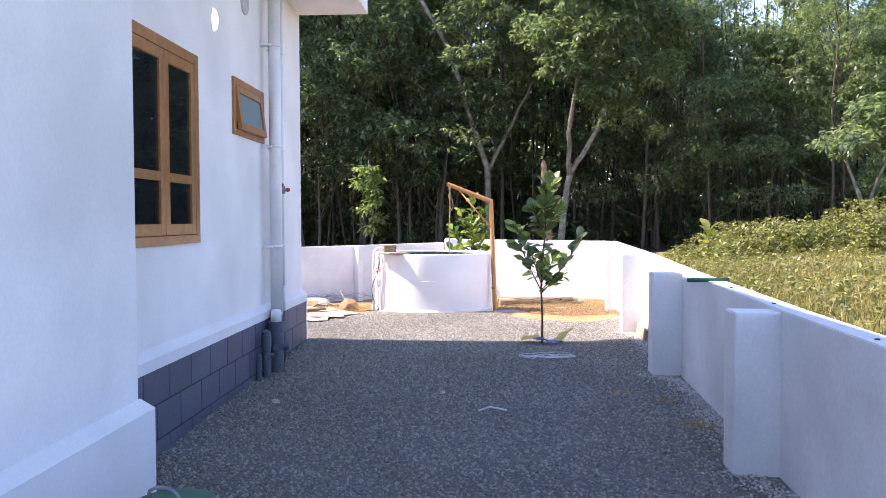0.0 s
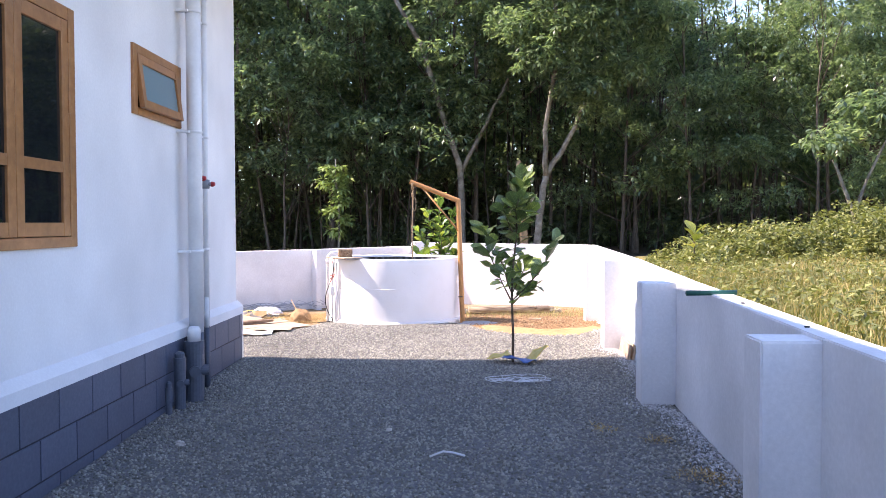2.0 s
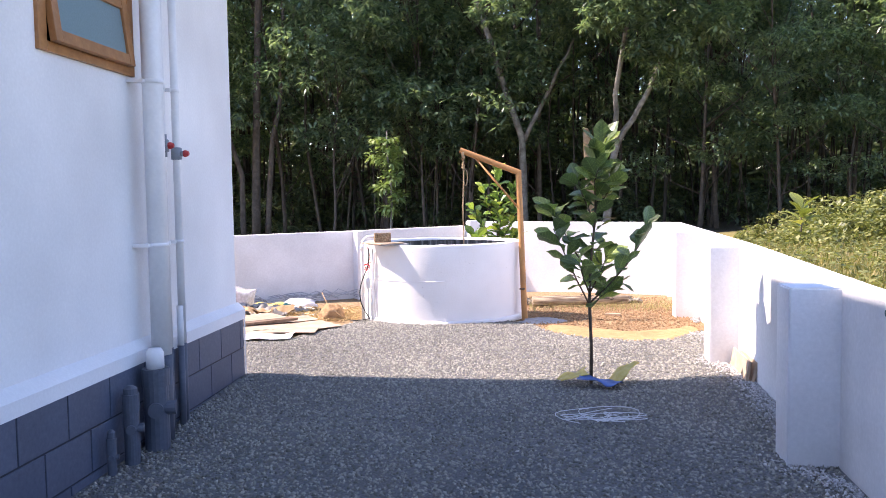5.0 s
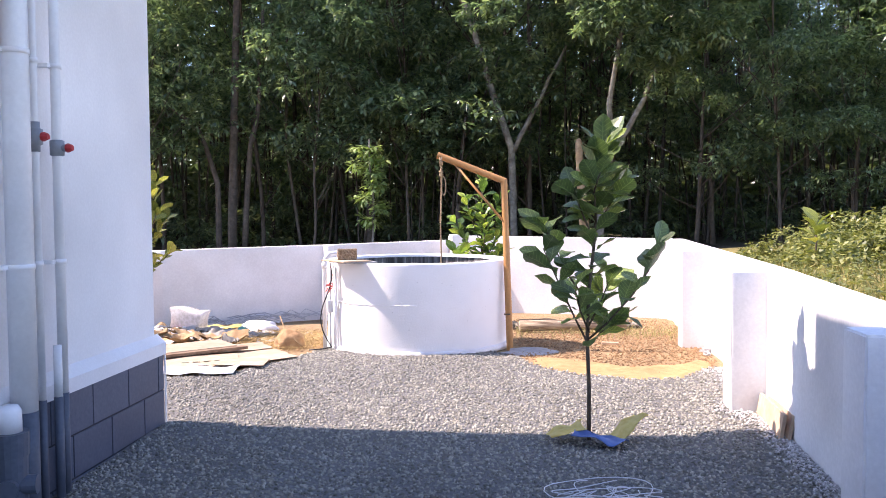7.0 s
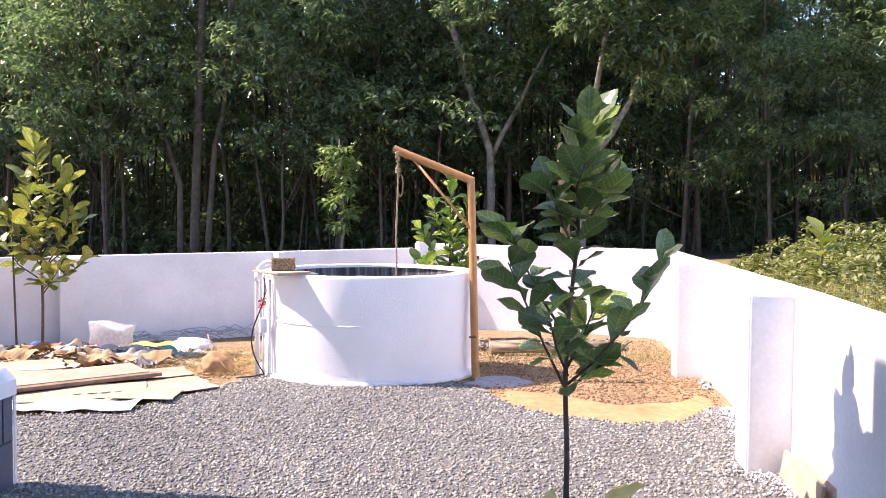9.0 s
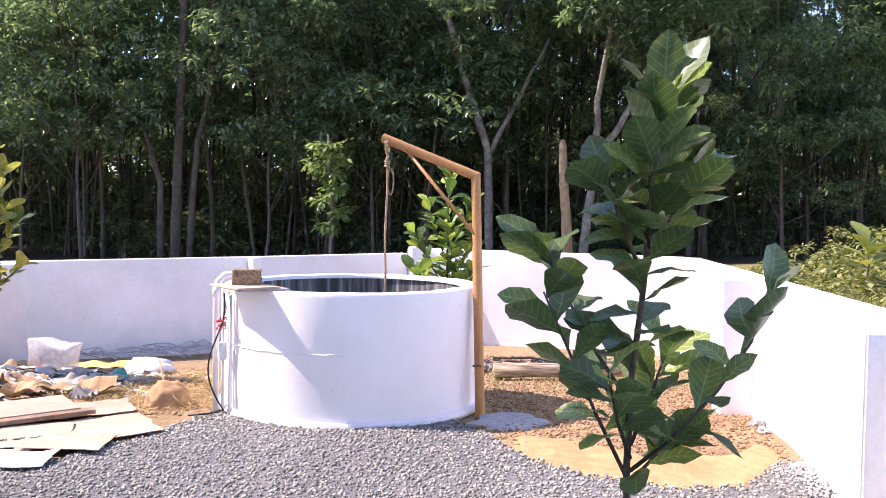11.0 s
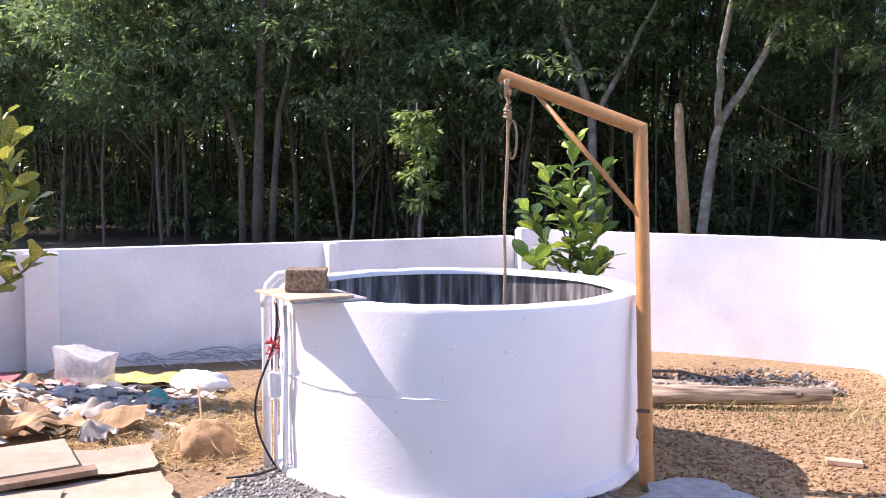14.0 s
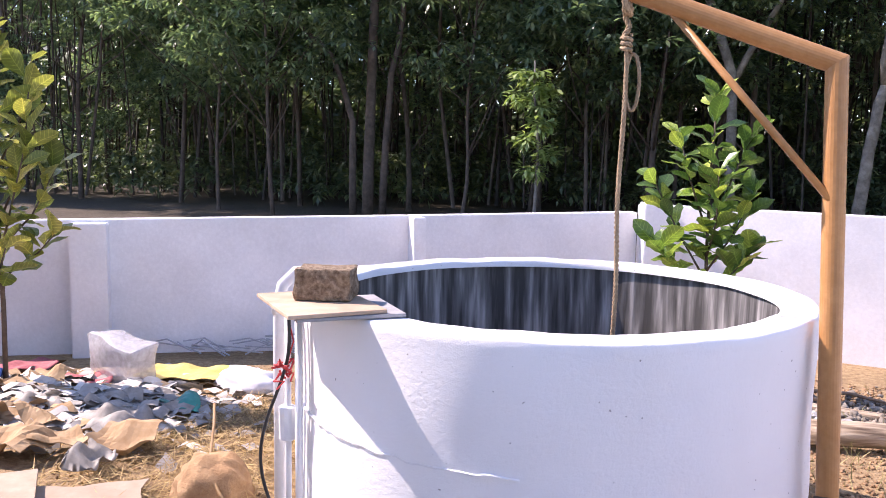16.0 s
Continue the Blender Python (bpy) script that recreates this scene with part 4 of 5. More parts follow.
def make_tree(seed, height, clear, radius, whorls, bark, leafmat, trunk_r, lean=(0, 0), leaf=0.27):
    g = np.random.default_rng(seed)
    t = thing("rubber_tree", (0, 0, -50), "tall slender rubber tree with pale trunk and ragged green crown", "tree", group="plantation trees")
    pts = [Vector((lean[0] * s + 0.25 * noise.noise((s * 2.5, seed, 0)), lean[1] * s + 0.25 * noise.noise((s * 2.5, seed, 9)), height * 0.93 * s - 0.4)) for s in np.linspace(0, 1, 12)]
    bm = tube(pts, [trunk_r * (1.25 if k == 0 else 1 - 0.8 * k / 11) for k in range(12)], 9)
    centres, tufts = crown_points(whorls, seed, clear, height, radius)
    for x, y, z, r in tufts[::2]:
        s = max(0.15, min(0.95, (z - r * 1.6) / height))
        i = min(int(s * 11), 10)
        q = pts[i].lerp(pts[i + 1], s * 11 - i)
        off = Vector((lean[0] * z / height, lean[1] * z / height, 0))
        e = Vector((x, y, z)) + off
        mid = q.lerp(e, 0.5) + Vector((0, 0, -0.15))
        tube([q, mid, e], (trunk_r * 0.35, trunk_r * 0.22, 0.012), 5, bm)
    part("trunk", bm, bark, t, smooth=True)
    centres = centres + np.stack([lean[0] * centres[:, 2] / height, lean[1] * centres[:, 2] / height, 0 * centres[:, 2]], -1)
    v, f = whorl_cloud(centres, 10, leaf, leaf * 0.42, seed)
    crown = new("crown", raw_mesh("crown", v, f, leafmat))
    crown.parent = t
    return t


KINDS = [make_tree(11, 15.5, 3.6, 2.6, 1500, M_BARK, M_FOREST_LEAF, 0.085, (0.8, 0), 0.19), make_tree(12, 14.0, 2.8, 2.8, 1500, M_BARK, M_FOREST_LEAF, 0.075, (-0.9, 0.2), 0.19),
         make_tree(13, 17.0, 5.0, 2.5, 1500, M_BARK, M_FOREST_LEAF, 0.085, (0.2, 0.5), 0.19), make_tree(14, 12.0, 2.2, 2.7, 1500, M_BARK, M_FOREST_LEAF, 0.08, (0.5, -0.2), 0.19),
         make_tree(15, 16.0, 6.5, 2.4, 1500, M_BARK, M_FOREST_LEAF, 0.07, (-0.5, 0), 0.19)]
# sparser trees for the rows behind
BACK = [make_tree(16, 15.5, 4.6, 2.6, 520, M_BARK, M_FOREST_LEAF, 0.075, (0.6, 0), 0.30), make_tree(17, 16.5, 5.5, 2.6, 520, M_BARK, M_FOREST_LEAF, 0.08, (-0.6, 0), 0.30)]
# low trees at the wood's edge, where the light reaches
EDGE = [make_tree(18, 7.6, 3.0, 1.7, 1000, M_BARK, M_FOREST_LEAF, 0.05, (0.3, -0.5), 0.19), make_tree(19, 8.6, 3.4, 1.9, 1100, M_BARK, M_FOREST_LEAF, 0.055, (-0.3, -0.4), 0.19)]
for x, y, k, h in ((-13.0, 28.6, 0, 1.1), (-10.8, 27.6, 1, 1.0), (-6.2, 28.2, 0, 1.05), (-3.4, 29.6, 1, 1.05), (-1.9, 30.2, 0, 1.0), (9.4, 27.6, 0, 0.95)):
    ob = copy_thing(EDGE[k], pose(x, y, ground_z(x, y), 0, 0, 97 * x))
    ob.scale = (h, h, h)
g = np.random.default_rng(21)
for row in range(4):
    for k in range(30):
        y = 30.5 + row * 3.8 + g.uniform(-1.0, 1.0)
        x = -55 + k * 3.3 + (row % 2) * 1.6 + g.uniform(-0.8, 0.8)
        pick = int(g.integers(len(KINDS)))
        if x < -1.2 * y or x > 0.66 * y or (x < -0.7 * y and row > 0):
            continue
        if row < 2 and -4 < x < 18 and g.uniform() < 0.36:
            continue
        kind = KINDS[pick] if row < 2 and x > -0.75 * y else BACK[pick % 2]
        h = np.interp(x, (-30, -6, 3, 7, 11, 16, 30), (1.0, 1.1, 1.08, 0.80, 0.76, 0.72, 0.75)) * g.uniform(0.86, 1.06)
        ob = copy_thing(kind, pose(x, y, ground_z(x, y), 0, 0, g.uniform(0, 360)))
        ob.scale = (h * g.uniform(0.95, 1.15), h * g.uniform(0.95, 1.15), h)
for x, y, k, h in ((-5.2, 31.5, 2, 1.04), (-0.6, 32.0, 2, 1.06), (3.2, 32.5, 4, 1.04), (6.2, 31.0, 0, 0.96), (10.7, 31.5, 1, 0.97), (14.4, 31.0, 3, 0.98), (7.2, 27.5, 3, 0.72), (10.2, 25.5, 3, 0.66), (13.4, 24.5, 1, 0.62), (12.0, 28.5, 3, 0.85), (16.5, 26.5, 3, 0.8), (5.2, 29.0, 3, 0.9)):
    ob = copy_thing(KINDS[k], pose(x, y, ground_z(x, y), 0, 0, 77 * x))
    ob.scale = (h, h, h)
for kind in KINDS + BACK + EDGE:
    for o in (*kind.children_recursive, kind):
        bpy.data.objects.remove(o)


def lone_tree(at, trunks, crown, label, bark, leaf=0.30, whorls=500, mat=M_FOREST_LEAF):
    """A tree with trunks along given lines (each a list of points and a foot radius) and a crown of tufts (x, y, z, radius)."""
    t = thing("rubber_tree", at, label, "tree", group="plantation trees")
    for pts, r in trunks:
        fine = []
        for a, b in zip(pts, pts[1:]):
            fine += [Vector(a).lerp(Vector(b), s) + Vector((0.05 * noise.noise((a[2] + s * 3, 1, 2)), 0.05 * noise.noise((a[2] + s * 3, 7, 2)), 0)) for s in (0, 0.33, 0.67)]
        fine.append(Vector(pts[-1]))
        part("trunk", tube(fine, np.linspace(r, r * 0.45, len(fine)), 10), bark, t, smooth=True)
    if crown:
        g2 = np.random.default_rng(int(abs(at[0]) * 100) + 5)
        pts = []
        for k in range(whorls):
            x, y, z, r = crown[k % len(crown)]
            q = g2.normal(0, 1, 3)
            q *= r * g2.uniform(0.3, 1.0) / np.linalg.norm(q)
            pts.append((x + q[0] * 1.2, y + q[1] * 1.2, z + q[2] * 0.6))
        v, f = whorl_cloud(np.array(pts), 10, leaf, leaf * 0.42, 3)
        c = new("crown", raw_mesh("crown", v, f, mat))
        c.parent = t
    return t


lone_tree((-0.2, 28.6, 0.3), [([(0.1, 0, -0.3), (0.0, 0, 3.0), (-0.7, 0, 5.1), (-1.25, 0, 7.0), (-2.5, 0, 9.2), (-2.7, 0, 11.5), (-2.3, 0, 14)], 0.115), ([(-0.0, 0, 2.8), (0.9, 0.1, 4.6), (1.6, 0.2, 6.0)], 0.08)],
          [(-2.4, 0, 12.5, 1.4), (-2.9, 0.3, 14, 1.3), (-1.6, 0, 15, 1.3), (-2.2, 0, 16.5, 1.1), (-3.4, 0, 11, 1.0), (1.6, 0, 6.6, 1.1), (2.4, 0.2, 7.4, 1.2), (1.2, 0, 7.8, 1.0)], "tall rubber tree with pale leaning trunk", M_PALEBARK, 0.19, 1500)
lone_tree((2.15, 27.0, 0.3), [([(0, 0, -0.3), (0.12, 0, 1.4), (0.35, 0, 2.7), (1.0, 0, 3.7), (1.6, 0, 5.0)], 0.13), ([(0.33, 0, 2.6), (0.25, -0.4, 4.0), (0.6, -1.2, 6.5), (0.3, -1.6, 9.0)], 0.09)],
          [(1.4, -1.2, 5.2, 0.9), (2.6, -1.4, 5.8, 1.0), (0.2, -1.8, 6.0, 1.0), (1.2, -2.0, 6.9, 1.1), (-0.5, -1.6, 7.0, 1.0), (0.4, -2.2, 8.2, 1.2), (1.9, -1.8, 7.8, 1.1), (3.2, -1.6, 7.2, 1.0), (0.2, -1.8, 9.8, 1.2), (1.2, -2.0, 9.2, 1.1), (2.6, -1.6, 9.2, 1.1)], "forked rubber tree with pale trunk at the wood's edge", M_PALEBARK, 0.19, 2300)
stump = part("dead_trunk", tube([(1.86, 27.0, 0.0), (1.76, 27.0, 1.5), (1.68, 27.0, 2.4), (1.64, 27.02, 3.30), (1.63, 27.0, 3.42)], (0.15, 0.125, 0.11, 0.10, 0.055), 12), surface("bare_wood", (0.24, 0.15, 0.08), (0.46, 0.33, 0.2), 9, 2, 0.9, 0.6, 0.01), smooth=True)
tagged(stump, "bare broken trunk standing at the wood's edge", "dead tree")
lone_tree((-8.6, 28.6, 0.3), [([(-0.5, 0, -0.3), (-0.5, 0, 2.0), (-1.0, 0, 3.6), (-2.2, 0, 4.6)], 0.10), ([(-0.1, 0, -0.3), (0.0, 0, 3.0), (0.2, 0, 8.0), (0.1, 0, 13.0)], 0.15), ([(0.25, 0.1, -0.3), (0.45, 0, 2.5), (0.8, 0, 4.5), (1.0, 0, 8)], 0.10)],
          [(-2.4, 0, 5.2, 1.2), (-1.4, 0, 6.4, 1.3), (0.2, 0, 9, 1.5), (1.2, 0, 8.4, 1.3), (0.2, 0, 11, 1.5), (-1, 0, 10, 1.4), (0.3, 0, 13, 1.4), (1.4, 0, 11, 1.2), (0, 0, 14.6, 1.2)], "cluster of old rubber trunks with ragged bark", M_BARK, 0.19, 1900)
lone_tree((-3.92, 26.0, 0.0), [([(0, 0, -0.3), (0.05, 0, 1.5), (-0.05, 0, 3.4)], 0.04)],
          [(-0.1, -0.1, 3.1, 0.32), (0.2, 0, 2.85, 0.3), (-0.3, 0, 2.7, 0.3), (0.12, -0.1, 2.2, 0.25), (-0.22, 0, 1.9, 0.25), (0.18, 0, 1.6, 0.25), (-0.05, 0, 1.25, 0.25), (0.05, 0, 2.5, 0.2)], "young rubber tree in bright leaf at the wood's edge", M_PALEBARK, 0.21, 95,
          leaf_material("bright_young_leaf", ((0.0, (0.17, 0.25, 0.08)), (1.0, (0.34, 0.42, 0.16))), 0.4))
lone_tree((9.4, 21.5, 0.7), [([(0.2, 0, -0.3), (0.0, 0, 1.0), (-0.5, 0, 2.3)], 0.07), ([(0, 0, 0.9), (0.3, 0, 1.8), (0.9, 0, 3.0)], 0.05)],
          [(-0.5, 0, 2.8, 0.7), (0.9, 0, 3.4, 0.8), (1.6, 0, 2.4, 0.8), (0.3, 0, 3.6, 0.7), (2.4, 0, 1.6, 0.8)], "small forked tree above the weeds on the slope", M_PALEBARK, 0.22, 300)

# slender poles of the close-set plantation
g = np.random.default_rng(5)
bm_v, bm_f = [], []
ring = np.array([(math.cos(a), math.sin(a)) for a in np.linspace(0, 2 * math.pi, 6)[:-1]])
for k in range(620):
    y = g.uniform(30.5, 52)
    x = g.uniform(-0.95, 0.62) * y
    r, h = g.uniform(0.02, 0.065), g.uniform(7, 13)
    dx, dy = g.normal(0, 0.7, 2)
    base = len(bm_v)
    for s in (0.0, 0.33, 0.66, 1.0):
        w = g.normal(0, 0.12, 2) * (s > 0)
        for c, q in ring:
            bm_v.append((x + dx * s + w[0] + c * r * (1 - 0.5 * s), y + dy * s + w[1] + q * r * (1 - 0.5 * s), 0.1 + h * s))
    for j in range(3):
        for i in range(5):
            bm_f.append((base + j * 5 + i, base + j * 5 + (i + 1) % 5, base + (j + 1) * 5 + (i + 1) % 5, base + (j + 1) * 5 + i))
poles = new("slender_trunks", raw_mesh("slender_trunks", np.array(bm_v), np.array(bm_f), M_POLE, True))
tagged(poles, "close-set slender grey trunks deep in the wood", "trunks", kind="stuff")

# undergrowth between the trunks, and the deep wood behind
g = np.random.default_rng(8)
pts = []
for k in range(780):
    y = g.uniform(31, 50)
    x = g.uniform(-1.15, 0.70) * y
    r, h = g.uniform(0.6, 1.4), g.uniform(0.8, 3.8) * (0.6 + 0.02 * (y - 30))
    for j in range(12):
        a, s = g.uniform(0, 6.283), g.uniform(0, 1)
        q = math.sqrt(g.uniform(0, 1)) * r * (1.1 - 0.6 * s)
        pts.append((x + q * math.cos(a), y + q * math.sin(a), 0.35 + h * s))
v, f = whorl_cloud(np.array(pts), 13, 0.25, 0.11, 9)
tagged(new("undergrowth", raw_mesh("undergrowth", v, f, M_UNDER_LEAF)), "dense shaded undergrowth of shrubs among the trunks", "undergrowth", kind="stuff")
pts = []
for k in range(27000):
    y = g.uniform(50, 62) if k % 5 else g.uniform(43, 50)
    x = g.uniform(-1.4, 0.9) * y
    top = np.interp(x, (-50, -8, 6, 16, 24, 50), (18, 22, 20, 14, 13, 14))
    pts.append((x, y, g.uniform(0, 1) ** 1.6 * (top if y > 50 else 7.0) * g.uniform(0.9, 1.05)))
v, f = whorl_cloud(np.array(pts), 9, 0.75, 0.36, 10)
tagged(new("deep_wood", raw_mesh("deep_wood", v, f, M_UNDER_LEAF)), "distant dense foliage closing the wood", "woodland", kind="stuff")

# weeds and dry grass on the slope beyond the wall
pts = []
for k in range(300):
    t = g.uniform(0, 1)
    x = g.uniform(3.6, 15)
    y = g.uniform(14.5, 20.5) if x < 9 else g.uniform(11, 20)
    gz = ground_z(x, y)
    r, h = g.uniform(0.3, 0.6), np.interp(x, (3.5, 6, 10), (0.2, 0.65, 0.95)) * g.uniform(0.4, 1.35)
    for j in range(22):
        a, s = g.uniform(0, 6.283), g.uniform(0, 1)
        q = math.sqrt(g.uniform(0, 1)) * r * (1.15 - 0.7 * s)
        pts.append((x + q * math.cos(a), y + q * math.sin(a), gz + h * s))
v, f = whorl_cloud(np.array(pts), 10, 0.10, 0.055, 12, 0.2)
tagged(new("weed_thicket", raw_mesh("weed_thicket", v, f, M_BUSH_LEAF)), "sunlit yellow-green thicket of weeds on the slope", "weeds", kind="stuff")


def blades(name, places, lo, hi, width, mat, label, category, seed, lean=0.5):
    """Grass: narrow bent blades of two triangles."""
    g2 = np.random.default_rng(seed)
    p0 = np.asarray(places)
    k = len(p0)
    a = g2.uniform(0, 2 * np.pi, k)
    h = g2.uniform(lo, hi, k)
    s = np.stack([np.cos(a), np.sin(a), np.zeros(k)], -1) * width / 2
    d = np.stack([-np.sin(a), np.cos(a), np.zeros(k)], -1) * (g2.normal(0, lean, k) * h)[:, None]
    up = np.array([0, 0, 1.0])[None] * h[:, None]
    v = np.stack([p0 - s, p0 + s, p0 + s * 0.6 + d * 0.58 + up * 0.65, p0 + d + up], 1)
    f = np.arange(4 * k).reshape(-1, 4)
    return tagged(new(name, raw_mesh(name, v.reshape(-1, 3), f, mat)), label, category, kind="stuff")


pl = []
for k in range(80000):
    y = g.uniform(-3.0, 21) if k % 4 else g.uniform(2, 12)
    x = wall_x(min(y, 16)) + 0.36 + abs(g.normal(0, 1)) * 3.6
    if noise.noise((x * 0.6, y * 0.6, 3)) < -0.25 and g.uniform() < 0.7:
        continue
    pl.append((x, y, ground_z(x, y) - 0.01))
blades("slope_grass", pl, 0.03, 0.14, 0.012, M_GRASS, "dry yellow-green grass on the slope beyond the wall", "grass", 31, 0.5)
# ground-hugging leaves among the grass
pts = []
for k in range(2600):
    y = g.uniform(3.0, 20)
    x = wall_x(min(y, 16)) + 0.4 + abs(g.normal(0, 1)) * 3.6
    pts.append((x, y, ground_z(x, y) + g.uniform(0.02, 0.12)))
v, f = whorl_cloud(np.array(pts), 6, 0.08, 0.045, 13, 0.1)
tagged(new("slope_weeds", raw_mesh("slope_weeds", v, f, M_BUSH_LEAF)), "low creeping weeds in the dry grass", "weeds", kind="stuff")

# broad-leaved plant standing out of the thicket
plant = thing("broad_leaved_plant", (3.86, 15.6, ground_z(3.86, 15.6)), "yellow-green broad-leaved wild plant in the weeds", "plant")
part("stalk", tube([(0, 0, -0.05), (0.02, 0, 0.3), (0, 0, 0.55)], (0.014, 0.012, 0.008), 8), M_STEM, plant, smooth=True)
broad = [leaf_mesh("leaf", 0.36, 0.22, 0.2, 0.45, M_YJACK), leaf_mesh("leaf", 0.30, 0.18, 0.3, 0.3, M_YJACK)]
for k in range(9):
    put_leaf(plant, broad, (0.01, 0, 0.26 + 0.033 * k), (k * 137.5) % 360, 30 + 5 * k, 0, 0.9)

# ---- yard litter and small things ----
M_CARD = surface("sun_bleached_cardboard", (0.37, 0.275, 0.19), (0.50, 0.40, 0.295), 10, 2, 0.9, 0.2, 0.003, obj=0.1)
M_PAPER = surface("crumpled_paper", (0.42, 0.38, 0.33), (0.70, 0.66, 0.60), 12, 2, 0.85, 0.3, 0.004, island=0.35)
M_TAN = surface("tan_wrapping_paper", (0.36, 0.22, 0.10), (0.60, 0.42, 0.24), 12, 2, 0.85, 0.3, 0.004, island=0.35)
M_GREYPAPER = surface("dirty_grey_plastic", (0.20, 0.18, 0.15), (0.46, 0.42, 0.365), 12, 2, 0.6, 0.3, 0.004, island=0.35)
M_REDCLOTH = surface("faded_red_cloth", (0.30, 0.07, 0.08), (0.50, 0.18, 0.18), 20, 4, 0.9, 0.3)
M_YSACK = surface("yellow_woven_sack", (0.55, 0.40, 0.09), (0.70, 0.56, 0.20), 25, 3, 0.6, 0.3, 0.003)
M_WSACK = surface("white_woven_sack", (0.66, 0.66, 0.68), (0.80, 0.80, 0.82), 25, 3, 0.55, 0.3, 0.003)
M_BLUE = surface("blue_plastic_sheet", (0.06, 0.12, 0.34), (0.14, 0.22, 0.48), 20, 4, 0.4, 0.2)
M_TEAL = surface("teal_plastic", (0.03, 0.22, 0.18), (0.08, 0.34, 0.28), 20, 4, 0.45, 0.2)
M_STRAW = leaf_material("straw", ((0.0, (0.20, 0.12, 0.05)), (0.5, (0.38, 0.25, 0.10)), (1.0, (0.55, 0.40, 0.18))), 0.1, 0.8)
M_TUFT = leaf_material("drying_grass", ((0.0, (0.16, 0.17, 0.06)), (0.5, (0.33, 0.29, 0.12)), (1.0, (0.50, 0.42, 0.22))), 0.2, 0.8)
M_WOOD = surface("weathered_plank", (0.16, 0.10, 0.06), (0.34, 0.24, 0.16), 14, 2, 0.85, 0.4, 0.004)
m, n, l, p = material("split_log_bark")
tc = n.new("ShaderNodeTexCoord")
mp = n.new("ShaderNodeMapping")
mp.inputs["Scale"].default_value = (2.2, 26, 26)
l.new(tc.outputs["Object"], mp.inputs["Vector"])
t = n.new("ShaderNodeTexNoise")
t.inputs["Scale"].default_value, t.inputs["Detail"].default_value = 1.6, 8
l.new(mp.outputs[0], t.inputs["Vector"])
r = ramp(n, l, t.outputs[0], ((0.34, (0.09, 0.06, 0.04)), (0.5, (0.30, 0.225, 0.15)), (0.72, (0.52, 0.44, 0.33))))
l.new(r.outputs[0], p.inputs["Base Color"])
p.inputs["Roughness"].default_value = 0.92
bumped(n, l, p, t.outputs[0], 0.9, 0.012)
M_LOG = m
m, n, l, p = material("clear_plastic_bag")
a = noise_node(n, l, 25, 4)
r = ramp(n, l, a.outputs[0], ((0.35, (0.55, 0.53, 0.52)), (0.7, (0.80, 0.79, 0.80))))
l.new(r.outputs[0], p.inputs["Base Color"])
p.inputs["Roughness"].default_value = 0.25
p.inputs["Alpha"].default_value = 0.5
bumped(n, l, p, a.outputs[0], 0.5, 0.01)
M_BAG = m


def sheet(w, d, nx, ny, amp, freq, seed, thick=0.005, lift=0.0, ragged=0.0):
    """A bent sheet with thickness lying over uneven ground."""
    bm = bmesh.new()
    top, bot = [], []
    for j in range(ny + 1):
        for i in range(nx + 1):
            x, y = (i / nx - 0.5) * w, (j / ny - 0.5) * d
            if ragged and (i in (0, nx) or j in (0, ny)):
                x += ragged * noise.noise((x * 7, y * 7, seed + 3))
                y += ragged * noise.noise((x * 7, y * 7, seed + 9))
            z = amp * (0.6 + noise.noise((x * freq, y * freq, seed))) + lift * (2 * x / w) ** 2
            top.append(bm.verts.new((x, y, max(z, 0.0) + thick)))
            bot.append(bm.verts.new((x, y, max(z, 0.0))))
    W2 = nx + 1
    for j in range(ny):
        for i in range(nx):
            a = j * W2 + i
            bm.faces.new((top[a], top[a + 1], top[a + 1 + W2], top[a + W2]))
            bm.faces.new((bot[a], bot[a + W2], bot[a + 1 + W2], bot[a + 1]))
    edge = [i for i in range(nx)] + [nx + W2 * j for j in range(ny)] + [ny * W2 + i for i in range(nx, 0, -1)] + [W2 * j for j in range(ny, 0, -1)]
    for a, b in zip(edge, edge[1:] + edge[:1]):
        bm.faces.new((top[a], bot[a], bot[b], top[b]))
    return bm


def lay(name, bm, mat, x, y, rz, label, category, dz=0.0, rx=0.0, ry=0.0, smooth=False, group=""):
    ob = part(name, bm, mat, smooth=smooth)
    ob.matrix_world = pose(x, y, ground_z(x, y) + dz, rx, ry, rz)
    return tagged(ob, label, category, group)


for k, (x, y, w, d, rz, dz) in enumerate(((-2.52, 11.48, 0.80, 0.56, 38, 0.02), (-2.95, 11.25, 0.85, 0.50, 22, 0.026), (-2.78, 11.98, 0.62, 0.40, 33, 0.03), (-3.75, 11.55, 0.8, 0.6, 24, 0.03), (-3.95, 12.1, 0.7, 0.5, 32, 0.05), (-2.45, 11.22, 0.42, 0.34, 5, 0.035))):
    lay("cardboard_sheet", sheet(w, d, 16, 10, 0.014, 2.6, 10 + k, 0.004, ragged=0.035), M_CARD, x, y, rz, "flattened sun-bleached cardboard on the ground", "cardboard", dz, group="flattened cardboard")
lay("plywood_panel", box((-0.62, 0.0, 0), (0.55, 0.46, 0.014), 0.003), M_CARD, -3.12, 11.46, 42, "pale weathered plywood panel lying on cardboard", "panel", 0.062)
for k in range(5):
    bars = bmesh.new()
    box((0, -0.02, 0), (0.045, 0.03, 0.002), 0, bars)
    box((0.052, -0.02, 0), (0.06, 0.03, 0.002), 0, bars)
    lay("printed_mark", bars, surface("faded_green_print", (0.30, 0.33, 0.24), (0.36, 0.38, 0.28), 40, 4, 0.9, 0.0) if k == 0 else bpy.data.materials["faded_green_print"], -2.98 + 0.085 * k, 11.16 + 0.035 * k, 22, "faded green print on the cardboard", "print", 0.04)
